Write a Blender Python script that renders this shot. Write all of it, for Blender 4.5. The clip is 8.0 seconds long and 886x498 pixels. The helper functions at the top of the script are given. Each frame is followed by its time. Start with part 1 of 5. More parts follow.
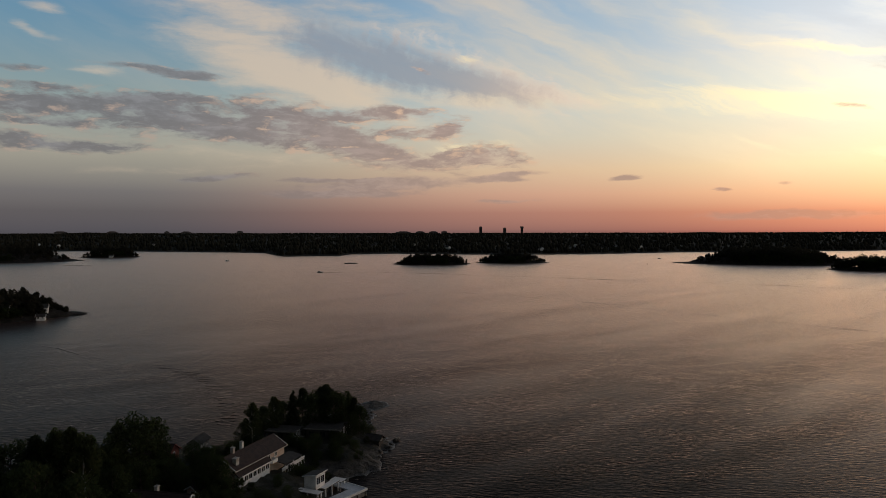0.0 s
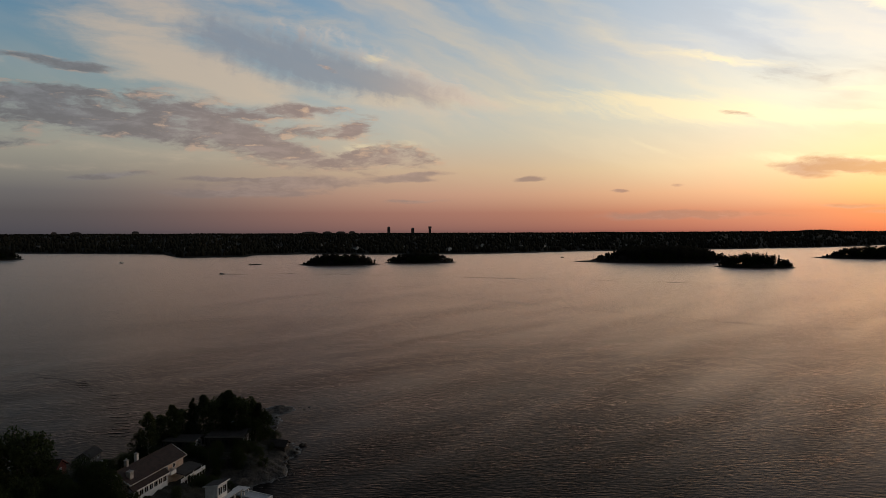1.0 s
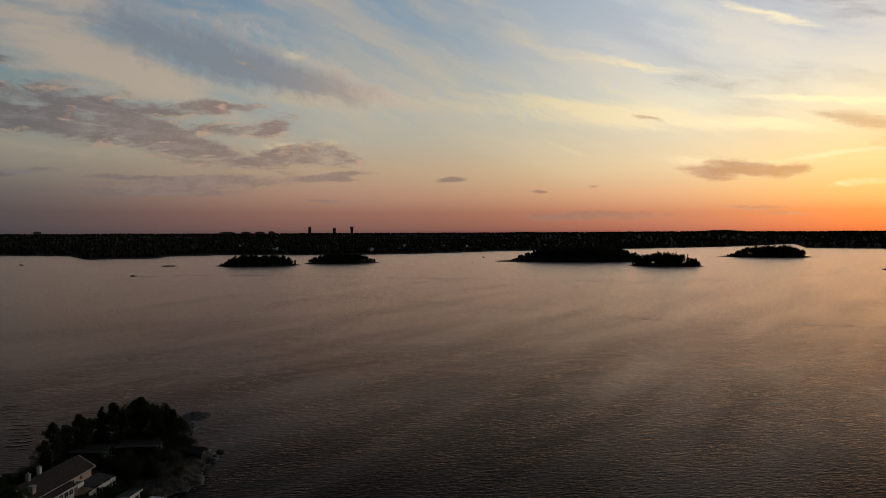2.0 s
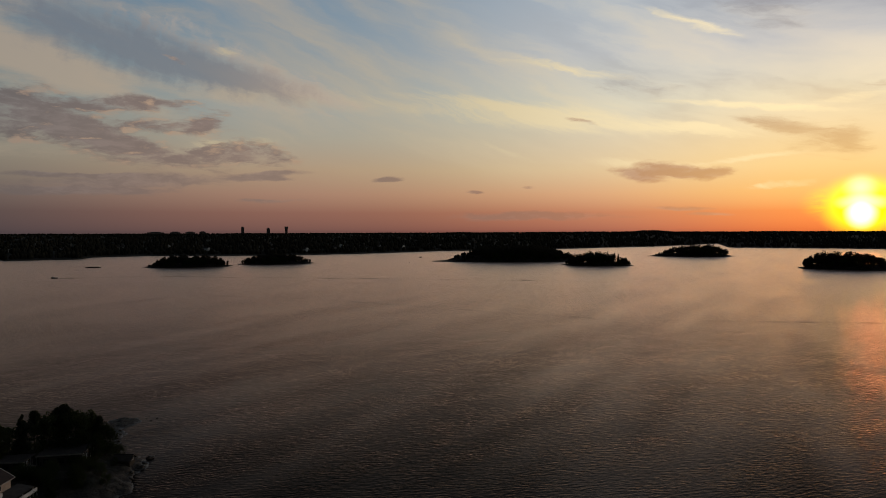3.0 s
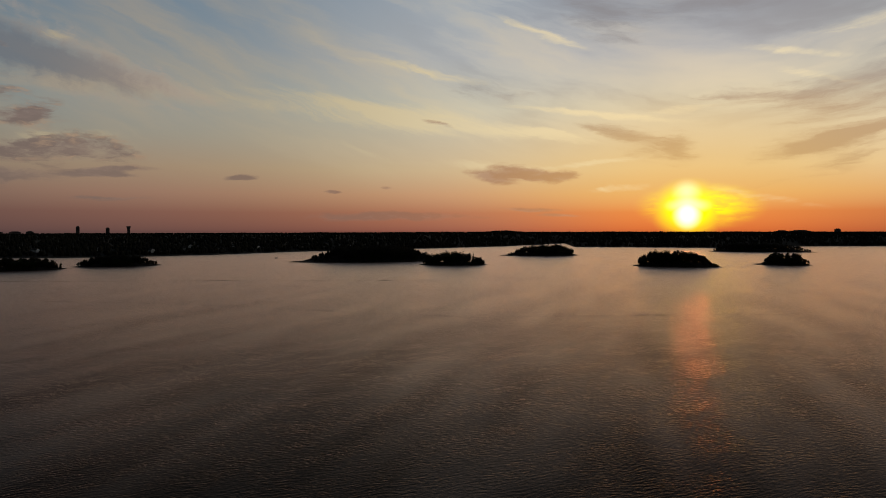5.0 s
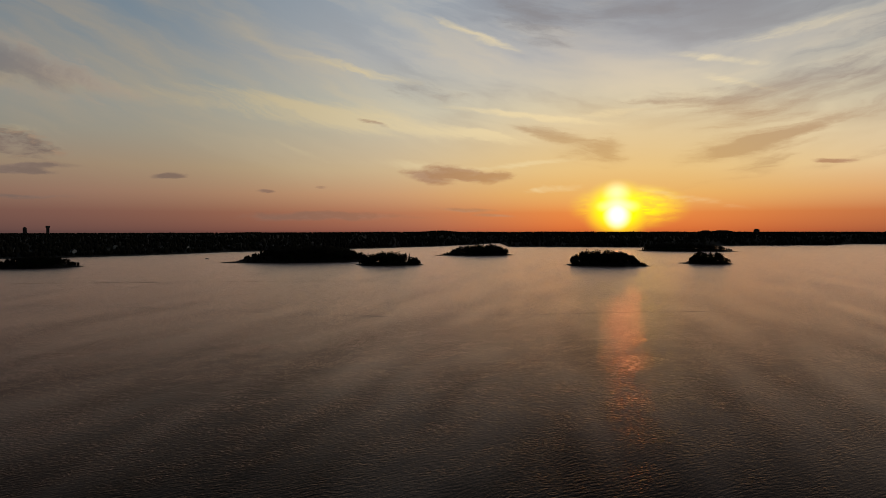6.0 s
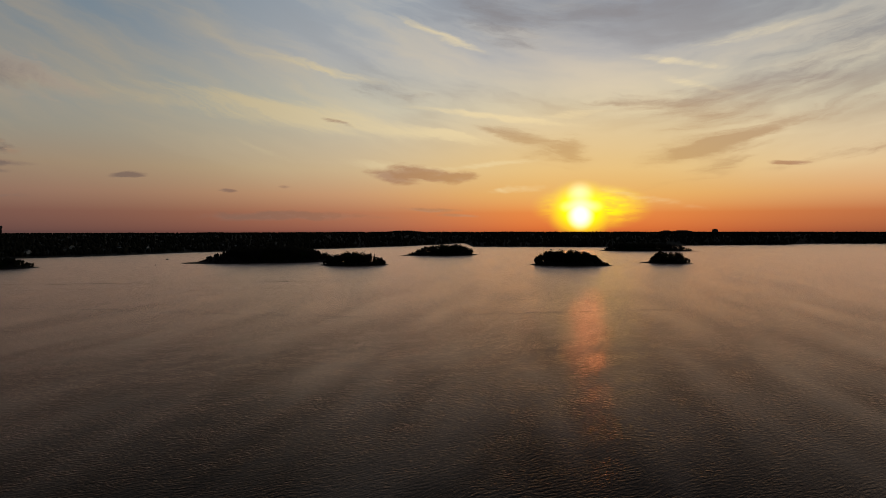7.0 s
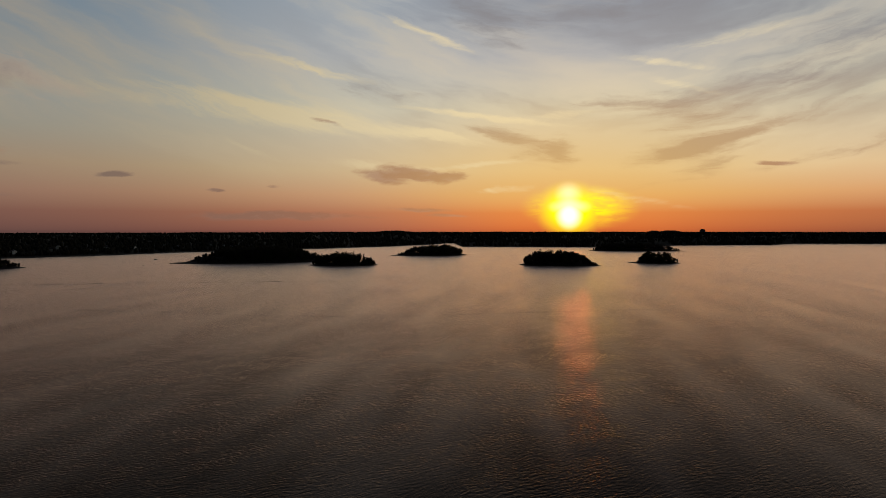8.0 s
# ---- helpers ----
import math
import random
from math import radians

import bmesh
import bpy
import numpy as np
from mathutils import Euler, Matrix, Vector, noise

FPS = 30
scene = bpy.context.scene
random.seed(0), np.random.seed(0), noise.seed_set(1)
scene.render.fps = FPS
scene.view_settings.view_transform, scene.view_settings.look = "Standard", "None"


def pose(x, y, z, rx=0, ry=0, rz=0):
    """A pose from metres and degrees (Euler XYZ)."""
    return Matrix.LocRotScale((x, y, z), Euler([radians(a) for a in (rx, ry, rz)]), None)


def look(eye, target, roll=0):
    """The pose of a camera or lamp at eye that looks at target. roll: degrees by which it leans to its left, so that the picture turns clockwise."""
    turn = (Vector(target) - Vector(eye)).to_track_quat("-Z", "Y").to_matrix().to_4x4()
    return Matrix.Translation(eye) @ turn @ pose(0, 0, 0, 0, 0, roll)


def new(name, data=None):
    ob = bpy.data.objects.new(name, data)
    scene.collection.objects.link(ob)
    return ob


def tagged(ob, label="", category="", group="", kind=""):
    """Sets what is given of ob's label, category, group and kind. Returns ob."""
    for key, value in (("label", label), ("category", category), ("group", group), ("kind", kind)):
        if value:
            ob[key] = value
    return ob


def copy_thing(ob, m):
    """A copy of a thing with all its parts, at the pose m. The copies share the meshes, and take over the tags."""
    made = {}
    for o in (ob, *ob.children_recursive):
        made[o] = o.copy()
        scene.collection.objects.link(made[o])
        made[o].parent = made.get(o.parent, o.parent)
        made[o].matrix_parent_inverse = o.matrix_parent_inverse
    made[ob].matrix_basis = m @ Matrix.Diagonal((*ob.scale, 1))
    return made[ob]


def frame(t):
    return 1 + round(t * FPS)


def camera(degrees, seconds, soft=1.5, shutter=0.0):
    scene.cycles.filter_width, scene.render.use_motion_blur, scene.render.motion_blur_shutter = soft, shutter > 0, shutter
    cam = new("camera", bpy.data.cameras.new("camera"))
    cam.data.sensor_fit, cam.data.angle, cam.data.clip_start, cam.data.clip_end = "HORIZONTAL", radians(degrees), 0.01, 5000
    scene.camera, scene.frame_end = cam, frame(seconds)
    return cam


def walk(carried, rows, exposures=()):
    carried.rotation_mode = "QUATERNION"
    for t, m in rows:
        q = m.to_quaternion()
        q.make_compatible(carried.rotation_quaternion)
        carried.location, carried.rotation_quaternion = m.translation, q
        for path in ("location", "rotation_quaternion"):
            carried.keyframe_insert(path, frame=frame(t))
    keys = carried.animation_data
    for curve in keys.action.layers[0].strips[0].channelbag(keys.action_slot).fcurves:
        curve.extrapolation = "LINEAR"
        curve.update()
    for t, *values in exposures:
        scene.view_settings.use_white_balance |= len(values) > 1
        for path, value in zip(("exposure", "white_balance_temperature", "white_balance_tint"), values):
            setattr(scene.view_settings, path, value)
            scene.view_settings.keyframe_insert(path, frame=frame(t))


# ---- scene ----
# A sunset flight over an archipelago: eye 65 m above the water, turning to the right.
cam = camera(65.4, 8.0, soft=0.9)
EYE = 65.0
ROWS = [
    (0.0, -0.16, 0.28, -0.14, -0.20, -1.49, 0.02),
    (0.5, 0.02, 0.84, -0.17, -4.18, -1.49, 0.05),
    (1.0, 0.12, 1.11, -0.18, -7.81, -1.49, 0.12),
    (1.5, 0.14, 1.12, -0.18, -11.18, -1.49, 0.13),
    (3.0, -0.25, -0.03, -0.09, -19.51, -1.49, 0.09),
    (3.5, -0.52, -0.70, -0.04, -21.79, -1.49, 0.06),
    (4.0, -0.86, -1.45, 0.02, -24.31, -1.49, 0.06),
    (4.5, -1.27, -2.26, 0.08, -27.87, -1.49, 0.04),
    (6.0, -2.87, -4.66, 0.31, -36.54, -1.49, -0.01),
    (6.5, -3.52, -5.34, 0.39, -38.51, -1.49, -0.01),
    (7.0, -4.23, -5.90, 0.47, -39.45, -1.49, -0.01),
    (7.5, -5.00, -6.31, 0.55, -39.96, -1.49, -0.02),
    (8.0, -5.83, -6.54, 0.63, -40.36, -1.49, -0.04),
]
walk(cam, [(t, pose(x, y, EYE + z, 90 + pitch, roll, yaw)) for t, x, y, z, yaw, pitch, roll in ROWS],
     exposures=[(0.0, 0.04), (1.5, -0.35), (3.5, -0.76), (4.5, -0.92), (6.5, -1.02), (8.0, -1.03)])

# ---- world: evening sky with clouds, by azimuth and elevation in degrees ----
SUN_AZ, SUN_EL = 50.7, 1.15


def lin(r, g, b, a=1.0):
    def one(c):
        c = c / 255
        return c / 12.92 if c <= 0.04045 else ((c + 0.055) / 1.055) ** 2.4
    return (one(r), one(g), one(b), a)


class Nodes:
    """A short way to write node trees."""

    def __init__(self, tree):
        self.tree = tree
        tree.nodes.clear()

    def add(self, kind, ins=None):
        n = self.tree.nodes.new(kind)
        for k, v in (ins or {}).items():
            self.put(n.inputs[k], v)
        return n

    def mapping(self, vector, location=(0, 0, 0), turn=0.0, scale=(1, 1, 1), kind="POINT"):
        n = self.add("ShaderNodeMapping")
        n.vector_type = kind
        for k, v in (("Vector", vector), ("Location", location), ("Rotation", (0, 0, radians(turn))), ("Scale", scale)):
            self.put(n.inputs[k], v)
        return n.outputs[0]

    def put(self, socket, v):
        if isinstance(v, bpy.types.NodeSocket):
            self.tree.links.new(v, socket)
        else:
            socket.default_value = v

    def math(self, op, a, b=0.0, c=0.0, clamp=False):
        n = self.add("ShaderNodeMath", {0: a, 1: b, 2: c})
        n.operation, n.use_clamp = op, clamp
        return n.outputs[0]

    def vec(self, op, a, b=(0, 0, 0), out=0):
        n = self.add("ShaderNodeVectorMath", {0: a, 1: b})
        n.operation = op
        return n.outputs[out]

    def step(self, v, lo, hi, to_lo=0.0, to_hi=1.0):
        n = self.add("ShaderNodeMapRange", {0: v, 1: lo, 2: hi, 3: to_lo, 4: to_hi})
        n.interpolation_type = "SMOOTHSTEP"
        return n.outputs[0]

    def mix(self, f, a, b, blend="MIX"):
        n = self.add("ShaderNodeMix")
        n.data_type, n.blend_type = "RGBA", blend
        for k, v in ((0, f), (6, a), (7, b)):
            self.put(n.inputs[k], v)
        return n.outputs[2]

    def noise(self, vector, scale, detail=4.0, rough=0.55, out="Fac", distortion=0.0):
        n = self.add("ShaderNodeTexNoise", {"Vector": vector, "Scale": scale, "Detail": detail, "Roughness": rough,
                                            "Distortion": distortion})
        return n.outputs[out]

    def ramp(self, f, stops):
        n = self.add("ShaderNodeValToRGB", {0: f})
        e = n.color_ramp.elements
        while len(e) < len(stops):
            e.new(0.5)
        for k, (p, c) in zip(e, stops):
            k.position, k.color = p, c
        return n.outputs[0]


world = bpy.data.worlds.new("evening_sky")
scene.world = world
world.use_nodes = True
W = Nodes(world.node_tree)
way = W.add("ShaderNodeTexCoord").outputs["Generated"]
sep = W.add("ShaderNodeSeparateXYZ", {0: W.vec("NORMALIZE", way)})
az = W.math("MULTIPLY", W.math("ARCTAN2", sep.outputs[0], sep.outputs[1]), 57.29578)
el = W.math("MULTIPLY", W.math("ARCSINE", sep.outputs[2]), 57.29578)
# elevation is spread by a square root, so that the low sky has most of the ramp
height = W.math("SQRT", W.math("DIVIDE", W.math("MAXIMUM", el, 0.0), 90.0))


def sky_column(stops, gain=1.0, overhead=1.0):
    """A column of sky from the horizon up, which runs on into the deep blue of dusk overhead, brighter on the side of
    the sun.
    overhead scales this unseen part, set by how bright the water has to look.
    """
    high = [(26, (96, 116, 138)), (38, (50, 66, 88)), (58, (26, 37, 54)), (90, (17, 26, 40))]
    rows = [(e, [v * gain for v in lin(*c)[:3]]) for e, c in stops] + [(e, [v * overhead for v in lin(*c)[:3]]) for e, c in high]
    return W.ramp(height, [(math.sqrt(e / 90), (*c, 1)) for e, c in rows])


SKY_LEFT = sky_column([(0, (88, 87, 94)), (1.5, (97, 97, 103)), (3, (118, 117, 121)), (6, (172, 168, 156)),
                       (10, (150, 169, 170)), (14, (120, 158, 180)), (18, (98, 147, 182))], 0.78, 0.45)
SKY_MID = sky_column([(0, (136, 100, 96)), (1.5, (174, 124, 112)), (3, (206, 160, 138)), (5, (216, 185, 155)),
                      (7.5, (208, 200, 182)), (10, (192, 200, 198)), (14, (170, 188, 200)), (18, (152, 178, 200))], 0.93, 0.65)
SKY_RIGHT = sky_column([(0, (152, 94, 84)), (1.5, (192, 128, 104)), (3, (222, 172, 134)), (5, (230, 203, 162)),
                        (10, (220, 217, 198)), (14, (198, 202, 205)), (18, (182, 193, 204))], 1.0, 2.1)
SKY_SUN = sky_column([(0, (180, 68, 46)), (1.5, (212, 108, 66)), (3, (234, 176, 112)), (5, (244, 212, 156)),
                      (10, (222, 212, 184)), (14, (178, 180, 183)), (18, (148, 155, 166))], 1.0, 1.2)
SKY_FAR = sky_column([(0, (140, 78, 58)), (1.5, (184, 108, 72)), (3, (216, 160, 112)), (5, (224, 192, 148)),
                      (10, (190, 182, 162)), (18, (146, 153, 160))], 1.1, 0.9)
sky = W.mix(W.step(az, -25, 13), SKY_LEFT, SKY_MID)
sky = W.mix(W.step(az, 6, 30), sky, SKY_RIGHT)
sky = W.mix(W.step(az, 30, 50), sky, SKY_SUN)
sky = W.mix(W.step(az, 52, 76), sky, SKY_FAR)
sky = W.mix(W.step(az, 85, 150), sky, SKY_LEFT)
east = W.math("MAXIMUM", W.step(az, -42, -95), W.step(az, 100, 165))

# cloud plane: coordinates in degrees, bent by noise
flat = W.add("ShaderNodeCombineXYZ", {0: az, 1: el}).outputs[0]
bend_wide = W.vec("SUBTRACT", W.noise(W.vec("MULTIPLY", flat, (0.16, 0.5, 1)), 1.0, 5, 0.6, out="Color"), (0.5, 0.5, 0.5))
bend_fine = W.vec("SUBTRACT", W.noise(W.vec("MULTIPLY", flat, (0.9, 2.4, 1)), 1.0, 4, 0.6, out="Color"), (0.5, 0.5, 0.5))
bent = W.vec("ADD", flat, W.vec("MULTIPLY", bend_wide, (2.4, 1.0, 0)))
bent = W.vec("ADD", bent, W.vec("MULTIPLY", bend_fine, (0.9, 0.35, 0)))
# streaks of high cloud sink towards the sun from both sides, less and less steeply
drift = W.vec("ADD", flat, W.vec("MULTIPLY", bend_wide, (3.0, 1.6, 0)))
ax = W.add("ShaderNodeSeparateXYZ", {0: drift})
side = W.math("DIVIDE", W.math("SUBTRACT", ax.outputs[0], SUN_AZ + 4), 15.0)
sag = W.math("MULTIPLY", W.math("SQRT", W.math("ADD", 1.0, W.math("MULTIPLY", side, side))), 6.0)
layer = W.math("SUBTRACT", ax.outputs[1], sag)
streak = W.add("ShaderNodeCombineXYZ", {0: W.math("MULTIPLY", layer, 0.24), 1: W.math("MULTIPLY", ax.outputs[0], 0.06)}).outputs[0]
cirrus = W.noise(streak, 1.0, 4, 0.5, distortion=0.25)
cirrus_fine = W.noise(W.vec("MULTIPLY", streak, (3.2, 1.8, 1)), 1.0, 6, 0.62, distortion=0.4)
fibre = W.math("SUBTRACT", W.noise(W.vec("MULTIPLY", streak, (5.5, 2.2, 1)), 1.0, 6, 0.62, distortion=0.5), 0.5)
puff = W.math("SUBTRACT", W.noise(W.vec("MULTIPLY", bent, (0.36, 1.25, 1)), 1.0, 7, 0.62), 0.5)
wisp = W.math("SUBTRACT", W.noise(W.vec("MULTIPLY", bent, (0.16, 0.75, 1)), 1.0, 7, 0.62), 0.5)


def cloud_field(clouds, vector):
    """One soft mask for a set of clouds: azimuth, elevation, half length, half height, slope and weight of each."""
    total = None
    for a, e, length, high, slope, *weight in clouds:
        # a trace of the cloud before makes the shader work them out one by one, which keeps it small
        place = vector if total is None else W.vec("ADD", vector, W.math("MULTIPLY", total, 1e-6))
        m = W.mapping(place, (a, e, 0), slope, (length, high, 1), "TEXTURE")
        near = W.step(W.vec("LENGTH", m, out=1), 0.0, 1.75, weight[0] if weight else 1.0, 0.0)
        total = near if total is None else W.math("ADD", total, near)
    return total


def cover(mask, rough, amount, lo, hi, top):
    """Cloud cover from a mask broken up by noise."""
    torn = W.math("ADD", mask, W.math("MULTIPLY", W.math("MULTIPLY", rough, amount), W.step(mask, 0.0, 0.3)))
    return W.math("MULTIPLY", W.step(torn, lo, hi), top)


HEAPS = [(-31.0, 8.95, 3.41, 0.78, 2), (-30.7, 10.27, 3.41, 0.35, -1, 0.8), (-21.3, 8.80, 7.43, 1.61, -1), (-23.7, 9.69, 4.31, 0.54, 6, 0.8),
         (-15.9, 7.64, 4.71, 0.79, -7), (-10.8, 8.61, 4.67, 1.52, -14), (-7.4, 7.24, 3.19, 0.73, -13), (-29.7, 7.86, 3.33, 0.28, 1, 0.8),
         (-27.2, 6.21, 4.61, 0.45, 2), (-31.1, 6.65, 2.89, 0.55, -3), (-4.2, 9.56, 4.40, 0.59, -0), (-3.5, 5.92, 4.87, 1.10, -8),
         (3.7, 6.15, 3.63, 0.92, -3), (-1.9, 8.03, 3.96, 0.55, -2, 0.8), (0.7, 8.40, 1.49, 0.68, 24, 0.8)]
BARS = [(-18.1, 4.27, 3.17, 0.31, 6), (-4.7, 3.78, 7.63, 0.60, 3, 0.9), (-8.4, 2.88, 5.94, 0.32, 1, 0.8), (-10.7, 4.18, 2.26, 0.18, 1),
        (-6.5, 4.23, 2.08, 0.18, 0), (5.8, 4.70, 2.78, 0.23, 4), (4.9, 4.25, 2.32, 0.19, 2), (14.9, 4.21, 1.09, 0.22, 2),
        (22.1, 3.09, 0.65, 0.17, -1), (-22.7, 12.15, 4.32, 0.24, -1, 0.8), (-20.1, 11.78, 2.45, 0.25, 0, 0.8), (-31.3, 11.45, 2.04, 0.23, 5, 0.7),
        (-1.4, 13.10, 0.83, 0.18, -23, 0.5), (5.6, 2.43, 2.78, 0.23, -0, 0.6), (37.1, 4.92, 2.4, 0.6, -3, 0.9), (39.5, 4.55, 1.7, 0.5, -5, 0.9),
        (35.4, 4.41, 2.00, 0.41, -13, 0.9), (41.5, 4.63, 1.24, 0.39, 3, 0.9), (38.5, 1.85, 2.36, 0.18, -1, 0.9), (41.0, 1.34, 1.67, 0.18, -2, 0.8),
        (26.7, 1.18, 6.49, 0.33, -0, 0.9), (30.6, 8.84, 1.5, 0.16, -15, 0.5), (65.8, 5.07, 1.28, 0.21, -2, 1), (26.8, 3.71, 0.54, 0.14, 1, 0.6)]
SMOKE = [(45.1, 7.82, 2.78, 0.64, -9, 0.7), (47.9, 6.69, 3.21, 1.09, -15, 0.75), (50.1, 6.73, 1.34, 1.17, 34, 0.6), (60.3, 6.36, 4.47, 0.86, 5, 1),
         (64.0, 7.49, 7.24, 0.54, 15, 0.8), (60.3, 8.12, 3.64, 0.68, 7, 0.5), (60.9, 4.66, 3.02, 0.56, 13, 0.6), (69.4, 5.70, 4.53, 0.40, 12, 0.8),
         (56.5, 9.99, 6.38, 1.03, -1, 0.55), (43.9, 16.85, 3.40, 1.60, -33, 0.8), (52.1, 17.21, 6.60, 1.07, 0, 0.8),
         (65.7, 10.71, 6.99, 1.29, 10, 0.6), (69.6, 13.78, 4.77, 1.51, 6, 0.5), (35.1, 11.21, 4.15, 1.07, -9, 0.35), (57.4, 3.52, 5.07, 0.35, 5, 0.3)]
GLOW = [(43.9, 9.37, 7.40, 0.27, -7, 0.8), (40.2, 7.76, 5.13, 0.55, -5, 0.8), (43.4, 5.50, 3.25, 0.23, 5, 0.8), (29.1, 12.94, 4.90, 0.35, -10, 0.7),
        (30.5, 9.02, 6.78, 0.99, -6, 0.6), (24.9, 6.41, 2.38, 0.26, -21, 0.4), (39.3, 15.67, 3.45, 0.34, -20, 0.6), (49.9, 9.52, 2.70, 0.36, 3, 0.6),
        (55.2, 2.89, 4.14, 0.31, -13, 0.5), (45.1, 3.45, 2.32, 0.23, 4, 0.6), (59.8, 11.19, 3.77, 0.29, -18, 0.4),
        (57.3, 13.25, 4.70, 0.25, -12, 0.4), (63.4, 14.54, 6.08, 0.40, 8, 0.4), (35.5, 5.32, 6.95, 0.37, -3, 0.4),
        (21.2, 10.70, 4.98, 0.51, -9, 0.5), (2.3, 13.84, 1.16, 0.35, -5, 0.6), (2.3, 6.84, 3.73, 0.41, 4, 0.6), (28.0, 9.38, 6.30, 1.04, -11, 0.3),
         (20.2, 9.74, 10.33, 0.85, -9, 0.35)]
PALE_CLOUD = [(-14.8, 13.23, 7.59, 2.97, -21, 0.9), (-7.4, 11.15, 6.77, 1.24, -16, 0.8), (-15.4, 17.13, 5.45, 1.14, -13, 0.8),
              (2.3, 10.75, 8.33, 0.72, -7, 0.8), (8.4, 10.82, 5.95, 0.62, -11, 0.8), (-29.4, 15.55, 1.39, 0.37, -0, 0.7),
              (-30.8, 14.12, 0.98, 0.34, -20, 0.6), (-29.2, 13.80, 1.04, 0.30, -3, 0.5), (-26.0, 11.72, 2.24, 0.32, 0, 0.5),
              (-3.7, 16.44, 8.21, 1.27, -12, 0.5), (15.9, 10.27, 5.21, 0.52, -8, 0.5), (-15.9, 6.01, 10.26, 0.62, -1, 0.4),
              (-20.1, 4.78, 8.20, 0.43, 2, 0.3)]
BANK = [(-6.2, 13.9, 6.6, 2.0, -11, 1), (0.3, 12.5, 7.0, 1.55, -13, 1), (5.3, 11.44, 5.06, 0.85, -12, 0.8), (-10.0, 15.03, 2.58, 1.10, -14, 0.6)]
BANK_RIM = [(6.1, 11.91, 3.83, 1.03, -11, 0.9), (9.7, 10.69, 3.97, 0.61, -10, 0.9), (2.4, 13.75, 2.85, 0.66, -7, 0.6),
            (6.6, 9.78, 4.74, 0.39, -5, 0.5), (-2.0, 15.33, 4.92, 0.94, -10, 0.5)]

LIT_COLOUR = W.mix(W.step(az, -12, 38), lin(212, 190, 166), lin(250, 230, 190))
LIT_COLOUR = W.mix(W.math("MULTIPLY", W.step(el, 9, 15), W.step(az, 25, 50)), LIT_COLOUR, lin(226, 212, 188))
SMOKE_COLOUR = W.mix(W.step(az, -5, 50), lin(142, 141, 149), lin(178, 142, 112))
SMOKE_COLOUR = W.mix(W.step(el, 7, 14), SMOKE_COLOUR, lin(142, 140, 144))
DARK_COLOUR = W.mix(W.step(az, -25, 5), lin(106, 105, 110), lin(154, 132, 126))
DARK_COLOUR = W.mix(W.step(az, 8, 38), DARK_COLOUR, lin(168, 120, 100))
# thin veil over all the upper sky
sunside = W.math("ABSOLUTE", W.math("SUBTRACT", az, SUN_AZ))
low_part = W.math("MULTIPLY", W.step(el, 20, 40, 1.0, 0.3), W.step(sunside, 2, 16, 0.7, 1.0))
mixed = W.math("ADD", W.math("MULTIPLY", cirrus, 0.78), W.math("MULTIPLY", cirrus_fine, 0.22))
veil = W.math("MULTIPLY", W.step(mixed, 0.40, 0.72), W.math("MULTIPLY", low_part, W.math("MULTIPLY", W.step(el, 3, 9, 0.0, 0.7), W.step(az, -20, 10, 0.2, 1.0))))
sky = W.mix(veil, sky, LIT_COLOUR)
thin = W.math("MULTIPLY", W.step(mixed, 0.52, 0.32), W.math("MULTIPLY", low_part, W.step(el, 5, 12, 0.0, 0.7)))
sky = W.mix(W.math("MULTIPLY", thin, W.step(az, 20, 50)), sky, SMOKE_COLOUR)
# broad pale cloud, the long grey bank with its lit rim, bright streaks and brown smoke-like cloud near the sun
soft_bend = W.vec("ADD", flat, W.vec("MULTIPLY", bend_wide, (2.6, 1.1, 0)))
sky = W.mix(cover(cloud_field(PALE_CLOUD, soft_bend), wisp, 1.5, 0.1, 1.1, 0.72), sky, LIT_COLOUR)
tuft = W.math("SUBTRACT", W.noise(W.mapping(bent, turn=-38, scale=(0.9, 0.32, 1)), 1.3, 5, 0.6), 0.5)
feather = W.math("ADD", W.math("MULTIPLY", fibre, 0.7), W.math("MULTIPLY", tuft, 0.8))
sky = W.mix(cover(cloud_field(BANK_RIM, soft_bend), feather, 2.0, 0.1, 1.3, 0.7), sky, lin(222, 202, 184))
bank = cloud_field(BANK, soft_bend)
sky = W.mix(cover(bank, feather, 2.0, 0.1, 1.5, 0.75), sky, W.mix(W.step(az, 0, 11), lin(136, 142, 154), lin(186, 168, 158)))
sky = W.mix(cover(cloud_field(GLOW, bent), fibre, 1.6, 0.05, 0.95, 0.9), sky, W.mix(0.5, LIT_COLOUR, lin(255, 236, 186)))
sky = W.mix(cover(cloud_field(SMOKE, bent), W.math("ADD", W.math("MULTIPLY", wisp, 0.6), W.math("MULTIPLY", fibre, 0.6)), 3.2, 0.08, 1.25, 0.75), sky, SMOKE_COLOUR)
# heaps and bars of low grey cloud: rims lit from the side of the sun
heaps, bars = cloud_field(HEAPS, bent), cloud_field(BARS, soft_bend)
dark = W.math("MAXIMUM", heaps, bars)
sunward = W.math("SUBTRACT", W.noise(W.vec("MULTIPLY", W.vec("ADD", bent, (0.9, -0.2, 0)), (0.36, 1.25, 1)), 1.0, 4, 0.6), 0.5)
thick = W.math("ADD", W.math("SUBTRACT", puff, sunward), W.step(dark, 0.3, 0.9, 0.10, -0.08))
rim = W.math("MULTIPLY", W.step(thick, 0.0, 0.22), W.math("MULTIPLY", W.step(el, 3.5, 6.0), W.step(az, 8, 16, 0.7, 0.2)))
